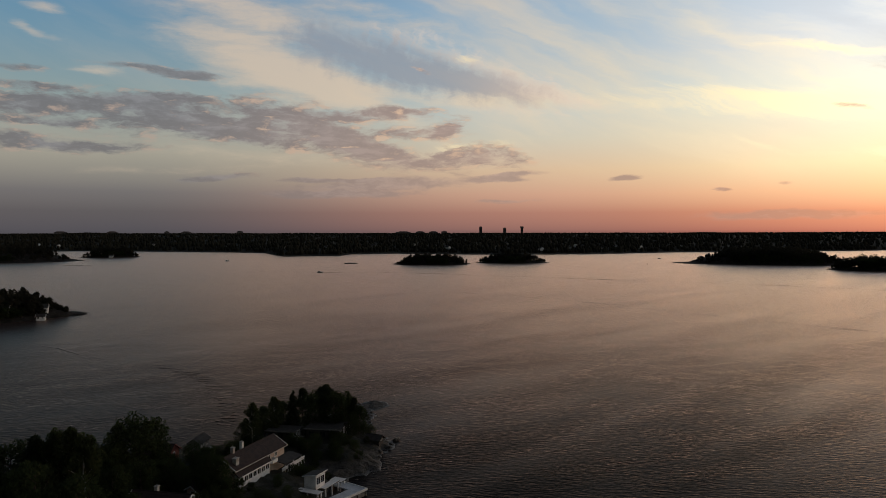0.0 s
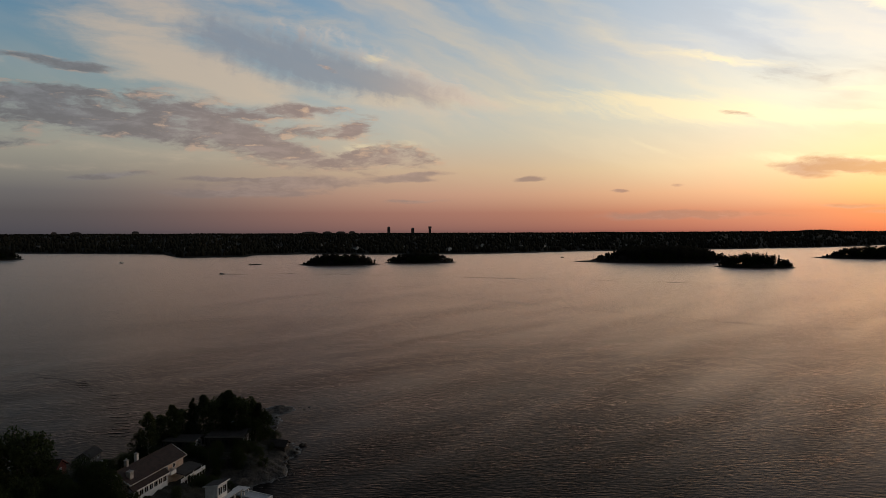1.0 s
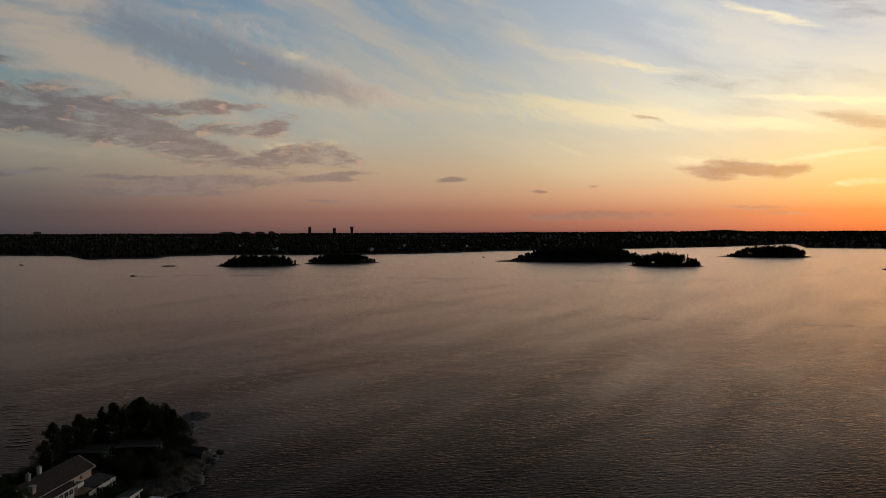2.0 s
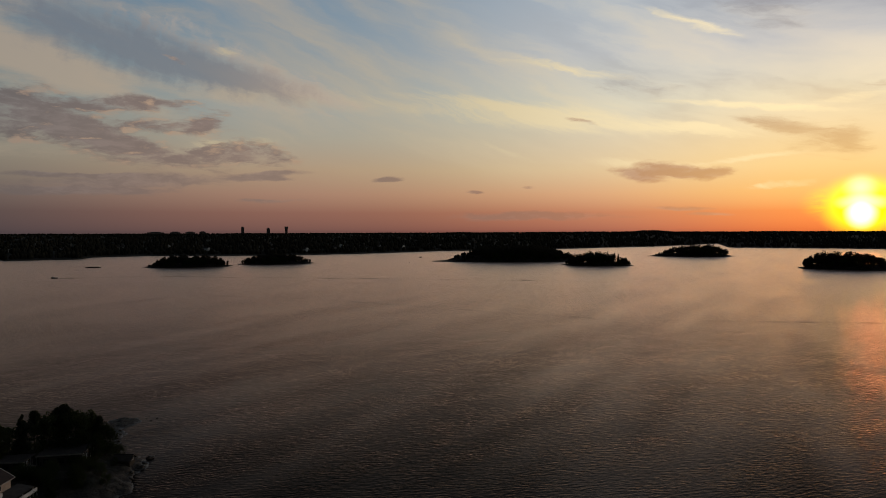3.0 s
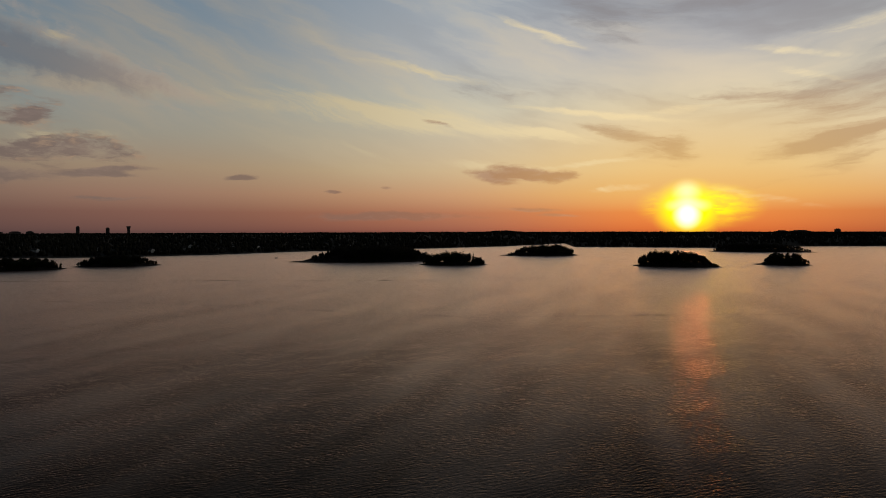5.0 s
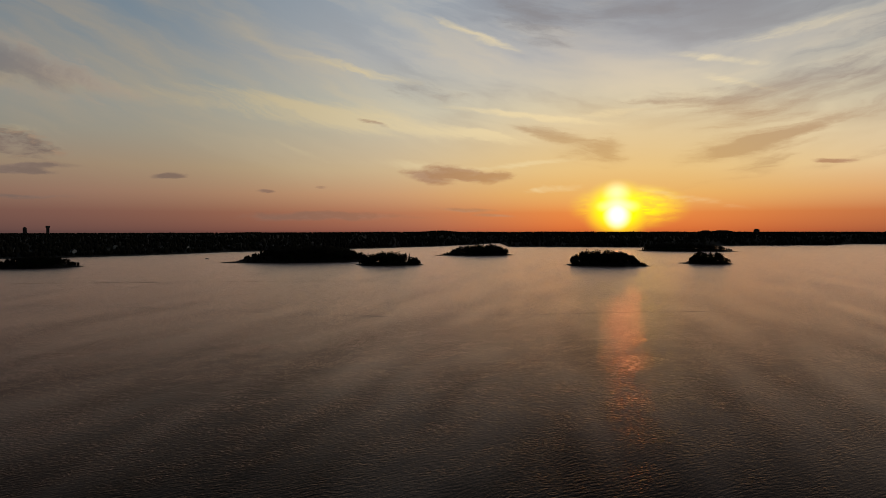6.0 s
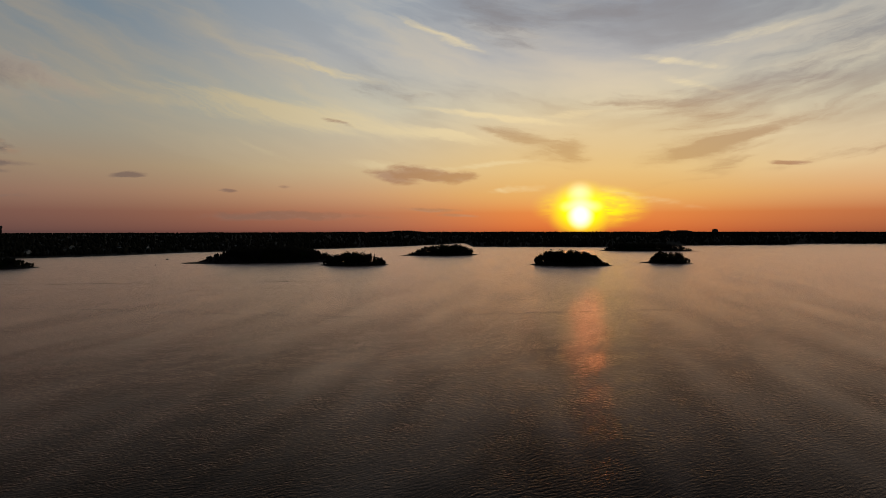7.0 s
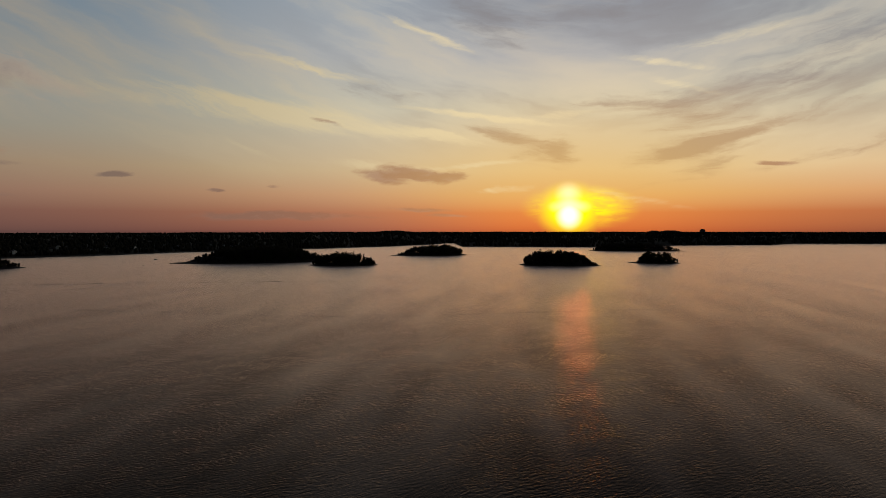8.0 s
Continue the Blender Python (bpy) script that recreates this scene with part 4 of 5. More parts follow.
def main_house():
    m = pose(-48.4, 161.6, 4.0, 0, 0, -20.1)
    h = thing("house", m, "long cream plastered house, brown tiled roof, white glazed veranda", "house")
    # high part of the house, then the low glazed part in front of its near half
    body = prism([(-7.6, -1.2), (-0.4, -1.2), (-0.4, 4.4), (-4.0, 6.5), (-7.6, 4.4)], 0.2, 21.0)
    wall = part("wall", body, PALE, h)
    roof = part("roof", slope_roof(0.2, 4.2, -4.0, 6.6, -0.3, 21.5), TILE, h, "weathered brown tiled roof slope")
    tile_rows(roof, 0.2, 4.2, -4.0, 6.6, -0.3, 21.5)
    roof2 = part("roof", slope_roof(-8.2, 4.2, -4.0, 6.6, -0.3, 21.5), TILE, h)
    tile_rows(roof2, -8.2, 4.2, -4.0, 6.6, -0.3, 21.5)
    part("ridge_cap", tube((-4.0, -0.35, 6.82), (-4.0, 21.55, 6.82), 0.16, 0.16, 8), TILE, h)
    for y in (-0.42, 21.5):
        bm = prism([(0.3, 4.12), (-4.0, 6.6), (-4.0, 6.9), (0.3, 4.42)], y, y + 0.12)
        prism([(-8.3, 4.12), (-4.0, 6.6), (-4.0, 6.9), (-8.3, 4.42)], y, y + 0.12, bm)
        part("bargeboard", bm, WHITE, h)
    part("gutter", tube((0.28, -0.3, 4.22), (0.28, 21.5, 4.22), 0.08, 0.08, 8), METAL, h)
    window(wall, 1.1, 1.2, pose(-0.36, 17.0, 2.6), 1)
    window(wall, 2.2, 1.5, pose(-0.36, 13.4, 2.3), 2)
    window(wall, 1.2, 1.2, pose(-4.0, 21.05, 3.6, 0, 0, 90), 1)
    # veranda
    ver = part("veranda", prism([(-0.39, -1.2), (0.8, -1.2), (0.8, 2.85), (-0.39, 3.5)], 0.0, 12.6), WHITE, h, "white boarded veranda wall with white windows")
    vroof = part("roof", slope_roof(1.3, 2.76, -0.5, 3.95, -0.4, 12.9, 0.2), TILE, h)
    tile_rows(vroof, 1.3, 2.76, -0.5, 3.95, -0.4, 12.9, 0.2, rows=6)
    part("eaves_board", box(1.3, 1.36, -0.4, 12.9, 2.70, 2.98), WHITE, h)
    for k in range(7):
        window(ver, 1.45, 1.45, pose(0.84, 1.05 + 1.74 * k, 1.15), 1)
    part("sill_board", box(0.82, 0.94, 0.1, 12.5, 1.02, 1.12), WHITE, ver)
    # white glazed balcony corner beside the veranda
    bal = part("balcony", box(-0.36, 1.5, 12.95, 15.2, 2.05, 2.25, bevel=0.02), WHITE, h, "white balcony with a plain parapet")
    part("parapet", box(1.4, 1.5, 12.95, 15.2, 2.252, 3.0), WHITE, bal)
    part("parapet", box(-0.3, 1.398, 15.1, 15.2, 2.252, 3.0), WHITE, bal)
    # low terrace with a dark roof and a white rail
    part("terrace_roof", prism([(-0.39, 1.95), (3.6, 1.35), (3.6, 1.5), (-0.39, 2.1)], 15.4, 23.5), FELT, h, "dark felt roof of the terrace")
    rail = part("terrace_rail", box(3.72, 3.8, 13.6, 24.2, 0.95, 1.03), WHITE, h, "white board rail of the terrace")
    for k in range(9):
        y = 13.7 + 1.3 * k
        part("rail_post", box(3.70, 3.82, y - 0.06, y + 0.06, -0.9, 0.948), WHITE, rail)
    for a, b in ((13.8, 16.3), (17.5, 24.0)):
        part("rail_panel", box(3.735, 3.785, a, b, 0.1, 0.9), WHITE, rail)
    for y in (15.6, 19.4, 23.2):
        part("terrace_post", box(3.3, 3.44, y - 0.07, y + 0.07, -1.0, 1.36), WHITE, h)
    chimney(-4.6, 8.5, 6.2, 8.3, h, WHITE, 0.75)
    chimney(-4.2, 4.4, 6.4, 8.1, h)
    chimney(-1.4, 1.8, 5.0, 6.6, h, BRICK, 1.15)
    part("aerial", tube((-4.0, 12.0, 7.2), (-4.0, 12.0, 9.6), 0.03, 0.02, 6), METAL, h)


main_house()


# ---- bath house, its deck and the sea terrace ----
def bath_house():
    m = pose(-32.9, 164.6, 3.7, 0, 0, -24)
    h = thing("bath_house", m, "small white bath house, dark sloping roof, glazed front", "house")
    wall = part("wall", prism([(0, -0.6), (3.3, -0.6), (3.3, 2.9), (0, 2.3)], 0, 3.8), WHITE, h)
    part("roof", prism([(-0.4, 2.26), (3.8, 3.02), (3.8, 3.2), (-0.4, 2.44)], -0.4, 4.2), FELT, h, "dark felt roof with white edge")
    part("eaves_board", box(3.8, 3.86, -0.4, 4.2, 2.96, 3.24), WHITE, h)
    part("bargeboard", prism([(-0.4, 2.24), (3.8, 2.98), (3.8, 3.22), (-0.4, 2.48)], -0.48, -0.402), WHITE, h)
    for y in (1.0, 2.75):
        window(wall, 1.5, 1.8, pose(3.34, y, 0.5), 1)
    for k in range(11):
        y = 0.17 + 0.33 * k
        part("board_strip", box(-0.03, 0.0, y - 0.02, y + 0.02, 0, 2.3), WHITE, wall)
    for k in range(10):
        x = 0.17 + 0.33 * k
        part("board_strip", box(x - 0.02, x + 0.02, -0.03, 0.0, 0, 2.3 + 0.18 * x), WHITE, wall)


def planked_deck(name, m, wide, deep, top, label, board=0.16, posts=(), mat=None, leg=3.0):
    d = thing(name, m, label, "deck")
    part("joist", box(0.05, wide - 0.05, 0.05, deep - 0.05, top - 0.24, top - 0.05), GREYWOOD, d)
    n = int(deep / (board * 2.5))
    first = None
    for k in range(n):
        y0 = deep * k / n
        if first is None:
            first = part("plank", box(0, wide, 0.012, deep / n - 0.012, top - 0.048, top), mat or WHITE, d)
        else:
            p = new("plank", first.data)
            p.parent = d
            p.location = (0, y0, 0)
    for x, y in posts:
        part("post", box(x - 0.14, x + 0.14, y - 0.14, y + 0.14, top - leg, top - 0.241), mat or WHITE, d)
    return d


bath_house()
planked_deck("deck", pose(-34.6, 162.2, 0, 0, 0, -24), 6.4, 2.2, 3.5, "pale timber deck below the bath house", posts=((0.4, 0.4), (3.2, 0.4), (6.0, 0.4), (0.4, 1.8), (6.0, 1.8)))
planked_deck("deck", pose(-29.6, 164.8, 0, 0, 0, -24), 2.0, 6.6, 3.2, "pale timber walkway beside the bath house", posts=((1.7, 0.5), (1.7, 3.2), (1.7, 6.1)))
planked_deck("deck", pose(-28.0, 171.2, 0, 0, 0, -24), 3.4, 2.6, 2.7, "raised pale timber platform above the sea terrace", posts=((0.4, 0.4), (3.0, 0.4), (3.0, 2.2)))


def sea_terrace():
    """An angled pale terrace round a dark basin."""
    t = thing("sea_terrace", pose(-27.0, 174.6, 0, 0, 0, -36), "pale concrete sea terrace in an angle round a dark basin", "terrace")
    slab = part("slab", box(0.0, 10.4, -3.0, 0.0, 1.25, 1.55, bevel=0.03), CONCRETE, t, "long pale slab with a rounded edge")
    arm = part("slab", box(7.2, 10.4, -12.5, -3.004, 1.25, 1.55, bevel=0.03), CONCRETE, t)
    part("coping", box(10.4, 10.75, -12.5, 0.0, 1.15, 1.72, bevel=0.04), WHITE, arm)
    part("coping", box(0.0, 10.75, 0.002, 0.3, 1.15, 1.72, bevel=0.04), WHITE, slab)
    part("retaining_wall", box(10.2, 10.7, -12.4, -0.1, -1.5, 1.148), GREYWOOD, t, "dark timber front below the slab")
    for k in range(5):
        part("pile", tube((10.75, -0.6 - 2.8 * k, -2), (10.75, -0.6 - 2.8 * k, 1.1), 0.16, 0.15, 9), DARKWOOD, t)
    part("basin_floor", box(0.4, 7.196, -12.0, -3.004, 0.3, 0.5), DARKWOOD, t, "dark basin cover")
    part("basin_kerb", box(0.0, 0.396, -12.0, -3.004, 0.3, 1.5, bevel=0.03), CONCRETE, t)


sea_terrace()


# ---- plainer houses ----
def plain_house(name, m, wide, long, eave, ridge, wall_mat, roof_mat, label, windows=3, white_edge=False, stack=True, category="house"):
    """A gabled house: ridge along y, origin in the middle of its floor."""
    h = thing(name, m, label, category)
    a = wide / 2
    wall = part("wall", prism([(-a, -1.5), (a, -1.5), (a, eave), (0, ridge), (-a, eave)], -long / 2, long / 2), wall_mat, h)
    o, k = 0.45, (ridge - eave) / a
    for s in (1, -1):
        roof = part("roof", slope_roof(s * (a + o), eave - k * o, 0, ridge, -long / 2 - o, long / 2 + o, 0.18), roof_mat, h)
        if white_edge:
            tile_rows(roof, s * (a + o), eave - k * o, 0, ridge, -long / 2 - o, long / 2 + o, 0.18, 7)
    part("ridge_cap", tube((0, -long / 2 - o, ridge + 0.2), (0, long / 2 + o, ridge + 0.2), 0.12, 0.12, 7), roof_mat, h)
    for y in (-long / 2 - o - 0.1, long / 2 + o):
        bm = prism([(a + o, eave - k * o - 0.06), (0, ridge - 0.06), (0, ridge + 0.26), (a + o, eave - k * o + 0.26)], y, y + 0.1)
        prism([(-a - o, eave - k * o - 0.06), (0, ridge - 0.06), (0, ridge + 0.26), (-a - o, eave - k * o + 0.26)], y, y + 0.1, bm)
        part("bargeboard", bm, WHITE if white_edge else wall_mat, h)
    for i in range(windows):
        y = -long / 2 + long * (i + 0.5) / windows
        window(wall, 1.2, 1.2, pose(a + 0.04, y, 0.9), 1)
        window(wall, 1.2, 1.2, pose(-a - 0.04, y, 0.9, 0, 0, 180), 1)
    window(wall, 1.1, 1.2, pose(0.0, -long / 2 - 0.04, 1.0, 0, 0, -90), 1)
    if stack:
        chimney(0.5, long * 0.12, ridge - 0.5, ridge + 1.1, h)
    return h


def flat_house(name, m, wide, long, high, label, posts):
    """A low dark timber house under a flat felt roof."""
    h = thing(name, m, label, "house")
    wall = part("wall", box(-wide / 2, wide / 2, -long / 2, long / 2, -1.5, high), DARKWOOD, h)
    part("roof", prism([(-wide / 2 - 0.7, high + 0.002), (wide / 2 + 0.7, high + 0.25), (wide / 2 + 0.7, high + 0.5), (-wide / 2 - 0.7, high + 0.25)], -long / 2 - 0.7, long / 2 + 0.7), FELT, h,
         "grey felt roof with a pale edge")
    part("roof_edge", box(-wide / 2 - 0.76, wide / 2 + 0.76, -long / 2 - 0.76, -long / 2 - 0.702, high + 0.05, high + 0.42), GREYWOOD, h)
    for i in range(3):
        window(wall, 1.8, 1.5, pose(-wide / 2 + wide * (i + 0.5) / 3, -long / 2 - 0.04, 0.6, 0, 0, -90), 1, DARKWOOD)
    window(wall, 1.6, 1.9, pose(wide / 2 + 0.04, -long / 4, 0.3), 1)
    window(wall, 1.6, 1.9, pose(wide / 2 + 0.04, long / 5, 0.3), 1)
    for y in (-long / 2 + 0.3, 0.0, long / 2 - 0.3):
        part("porch_post", box(wide / 2 + 1.2, wide / 2 + 1.34, y - 0.07, y + 0.07, -1.2, high + 0.1), posts, h)
    part("porch", box(wide / 2 + 0.002, wide / 2 + 1.5, -long / 2, long / 2, -0.1, 0.08), GREYWOOD, h)
    return h


flat_house("timber_house", pose(-34.5, 206.0, 3.6, 0, 0, -8), 10.0, 7.0, 2.7, "low dark timber house with a flat grey roof among trees", WHITE)
flat_house("timber_house", pose(-46.5, 203.5, 3.8, 0, 0, -14), 8.0, 5.0, 2.3, "small dark timber house with a flat roof behind a birch", GREYWOOD)
plain_house("shed", pose(-20.0, 205.4, 1.5, 0, 0, 70), 3.2, 4.4, 1.4, 2.4, DARKWOOD, FELT, "small grey shed with a white door on the shore rocks", 0, stack=False, category="shed")
plain_house("house", pose(-58.6, 143.8, 4.4, 0, 0, 78), 9.5, 13.0, 3.0, 5.6, PALE, TILE, "cream house with a red-brown tiled roof edged in white", 4, True)
plain_house("boathouse", pose(-78.0, 188.5, 2.2, 0, 0, 84), 6.0, 9.5, 2.3, 4.2, REDWOOD, TILE, "low red boarded boathouse with a tiled roof by the water", 3, category="boathouse", stack=False)
plain_house("boathouse", pose(-71.4, 202.2, 0.9, 0, 0, -6), 3.6, 6.0, 2.4, 3.6, GREYWOOD, FELT, "grey boarded boathouse standing at the water's edge", 2, stack=False, category="boathouse")
plain_house("outbuilding", pose(-55.2, 156.6, 4.0, 0, 0, -30), 3.6, 4.2, 2.3, 3.3, PALE, TILE, "small cream outbuilding with white windows between trees", 2, True, stack=False)


# ---- near trees ----
for a, d, high, wide, kind in [
        (-15.4, 200, 13.0, 0.75, "birch"), (-13.7, 212, 14.4, 0.75, "birch"), (-12.2, 214, 13.0, 0.85, "spruce"), (-10.6, 214, 12.4, 0.95, "leafy"),
        (-9.5, 217, 13.0, 1.0, "pine"), (-8.9, 213, 12.0, 1.0, "leafy"), (-8.2, 218, 12.4, 0.9, "leafy"), (-7.2, 216, 10.6, 0.8, "pine"),
        (-6.8, 211, 9.4, 0.8, "leafy"), (-11.4, 222, 11.5, 0.9, "pine"), (-14.4, 219, 10.0, 0.9, "leafy"), (-9.9, 226, 12.0, 0.9, "pine"),
        (-16.1, 204, 8.5, 0.9, "leafy"), (-12.9, 219, 9.5, 1.0, "leafy"), (-8.0, 224, 11.0, 0.9, "leafy"), (-7.4, 206, 7.5, 0.8, "leafy")]:
    plant(kind, tree_pose(*at_land(a, d), high, wide), group="trees on the peninsula")
for a, d, high, wide, kind in [
        (-23.9, 180, 17.4, 1.0, "leafy"), (-25.2, 178, 16.2, 0.9, "birch"), (-22.9, 184, 15.0, 0.9, "leafy"), (-28.4, 165, 19.6, 0.85, "birch"),
        (-29.3, 170, 18.0, 0.8, "birch"), (-30.6, 172, 17.4, 0.85, "pine"), (-32.2, 176, 16.0, 0.9, "leafy"), (-27.4, 160, 19.0, 0.8, "birch"),
        (-26.0, 176, 13.0, 1.0, "leafy"), (-33.5, 168, 16.5, 0.9, "pine"), (-30.7, 150, 18.5, 0.8, "leafy"), (-28.0, 146, 16.0, 0.9, "leafy"),
        (-25.6, 158, 12.0, 1.0, "leafy"), (-23.6, 166, 10.5, 1.0, "leafy"), (-22.0, 172, 8.5, 1.1, "leafy"), (-20.9, 170, 7.5, 1.0, "leafy"),
        (-24.4, 150, 9.0, 1.0, "leafy"), (-18.4, 156, 6.4, 1.0, "leafy"), (-17.6, 153, 6.0, 1.0, "leafy"), (-17.1, 157, 4.6, 1.0, "leafy"), (-19.4, 153, 6.5, 1.0, "leafy"), (-18.8, 164, 11.5, 0.7, "leafy"), (-18.0, 163, 11.0, 0.7, "leafy"), (-17.5, 160, 6.4, 0.7, "leafy"), (-31.8, 160, 14.0, 0.9, "leafy"), (-35.0, 172, 16.0, 0.9, "spruce"), (-34.4, 158, 17.0, 0.9, "leafy"),
        (-29.8, 182, 11.5, 1.0, "leafy"), (-27.3, 186, 10.5, 1.0, "leafy")]:
    plant(kind, tree_pose(*at_land(a, d), high, wide), group="trees on the peninsula")
for a, d, high, wide in [(-19.9, 190, 5.6, 0.9), (-17.2, 196, 4.6, 1.1), (-18.2, 193, 4.0, 1.0), (-21.3, 184, 4.4, 1.0), (-19.2, 180, 4.0, 0.9),
                         (-12.2, 176, 2.6, 0.8), (-11.6, 186, 2.4, 0.9), (-10.2, 196, 2.6, 0.9), (-13.4, 170, 2.2, 0.8), (-12.6, 162, 2.6, 0.8),
                         (-15.0, 158, 3.2, 0.9), (-16.6, 156, 3.0, 0.9), (-9.0, 190, 2.2, 0.8), (-8.0, 200, 2.4, 0.9), (-18.0, 158, 3.4, 0.9),
                         (-9.4, 180, 2.0, 0.8), (-6.2, 204, 2.0, 0.7), (-9.0, 204, 2.2, 0.8), (-20.4, 158, 3.6, 0.9), (-11.0, 168, 2.2, 0.7)]:
    plant("shrub", tree_pose(*at_land(a, d), high * 1.2, wide), group="bushes on the peninsula")


for x, y, high, wide, kind in [(-52.5, 158.0, 6.2, 1.0, "leafy"), (-49.2, 156.8, 5.2, 1.0, "leafy"), (-46.6, 157.6, 4.2, 1.1, "leafy"), (-56.0, 163.0, 7.0, 1.0, "leafy"),
                               (-44.6, 160.6, 2.4, 1.2, "leafy"), (-57.6, 170.0, 8.0, 0.9, "leafy"), (-54.6, 176.0, 7.0, 0.9, "birch"), (-34.0, 184.0, 3.4, 1.1, "leafy"), (-38.6, 190.5, 4.5, 1.0, "leafy")]:
    plant(kind, tree_pose(x, y, land(x, y) - 0.15, high, wide), group="trees on the peninsula", label="low dark leafy tree crowding the side of the house")
# undergrowth between the houses and under the trees, clear of every building
BUILT = [(-50, 160, 8.5), (-46, 172, 8.0), (-42.5, 183, 7.0), (-34.5, 206, 8.5), (-46.5, 203.5, 7.0), (-20, 205, 4.5), (-31.5, 167, 6.5), (-27, 172, 5.0), (-20, 172, 12.5),
         (-78, 188.5, 8.5), (-71.4, 202.2, 6.0), (-58.6, 143.8, 10.5), (-55.2, 156.6, 5.0)]
shrub_rng = random.Random(12)
planted = 0
while planted < 170:
    x, y = shrub_rng.uniform(-92, -18), shrub_rng.uniform(140, 222)
    if inland(x, y) < (5.5 if x > -50 else 3.0) or any(math.hypot(x - bx, y - by) < br + 0.8 for bx, by, br in BUILT):
        continue
    plant("shrub", tree_pose(x, y, land(x, y) - 0.15, shrub_rng.uniform(1.8, 4.2), shrub_rng.uniform(0.8, 1.1)), group="bushes on the peninsula",
          label="dense dark bush in the undergrowth between the houses")
    planted += 1


# ---- shore boulders ----
def boulder(x, y, z, size, seed, label, name="boulder"):
    bm = bmesh.new()
    bmesh.ops.create_icosphere(bm, subdivisions=3, radius=1.0)
    for v in bm.verts:
        n = 1 + 0.30 * noise.noise(v.co * 1.3 + Vector((seed, 0, 0))) + 0.12 * noise.noise(v.co * 3.1 + Vector((0, seed, 0)))
        v.co = Vector((v.co.x * n * 1.2, v.co.y * n * 0.9, v.co.z * n * 0.62)) * size
    b = part(name, bm, ROCK_DARK, smooth=True)
    b.matrix_world = pose(x, y, z, 0, 0, seed * 71)
    return tagged(b, label, "rock", "boulders on the shore")


boulder(*polar(-3.75, 213), 0.3, 0.95, 3.0, "rounded dark boulder standing in the water")
for k in range(46):
    a = -9.2 + 5.6 * ((k * 0.618) % 1.0)
    d = 176 + 86 * ((k * 0.381) % 1.0)
    for _ in range(60):
        x, y = polar(a, d)
        f = inland(x, y)
        if -1.2 < f < 1.6:
            break
        a += 0.06 if f > 0 else -0.06
    x, y = polar(a, d)
    if -1.5 < inland(x, y) < 2.5:
        boulder(x, y, max(land(x, y), -0.2) + 0.1, random.uniform(0.2, 0.6), k + 0.5, "grey weathered boulder lying on the shoreline")


for k, (a, d) in enumerate([(-3.95, 259), (-3.6, 256), (-3.7, 262), (-3.2, 258)]):
    boulder(*polar(a, d), 0.0, random.uniform(0.2, 0.4), 60 + k, "small dark rock awash off the point")


# ---- boats, buoys and wakes ----
def motor_boat(m, long, label, hull=None):
    b = thing("motor_boat", m, label, "boat")
    bm = bmesh.new()
    rows = []
    for k in range(9):
        f = k / 8
        w = 0.19 * long * (1 - max(0, (f - 0.45) / 0.55) ** 2.2) * (0.85 + 0.15 * min(1, f * 4))
        y, lift = long * (f - 0.5), 0.10 * long * f * f
        rows.append([bm.verts.new(p) for p in ((-w, y, 0.10 * long + lift), (-w * 0.75, y, 0), (0, y, -0.05 * long), (w * 0.75, y, 0), (w, y, 0.10 * long + lift))])
    for r, s in zip(rows, rows[1:]):
        for i in range(4):
            bm.faces.new((r[i], r[i + 1], s[i + 1], s[i]))
        bm.faces.new((r[4], r[0], s[0], s[4]))
    bm.faces.new(rows[0])
    part("hull", bm, hull or HULL, b, smooth=False)
    part("cabin", prism([(-0.13 * long, 0.10 * long), (0.13 * long, 0.10 * long), (0.10 * long, 0.25 * long), (-0.10 * long, 0.25 * long)], -0.12 * long, 0.2 * long), HULL, b)
    part("windscreen", prism([(-0.10 * long, 0.16 * long), (0.10 * long, 0.16 * long), (0.09 * long, 0.23 * long), (-0.09 * long, 0.23 * long)], 0.2 * long + 0.004, 0.24 * long), GLASS, b)
    part("outboard", box(-0.05 * long, 0.05 * long, -0.56 * long, -0.502 * long, -0.02 * long, 0.17 * long, bevel=0.01 * long), HULL_DARK, b)
    return b


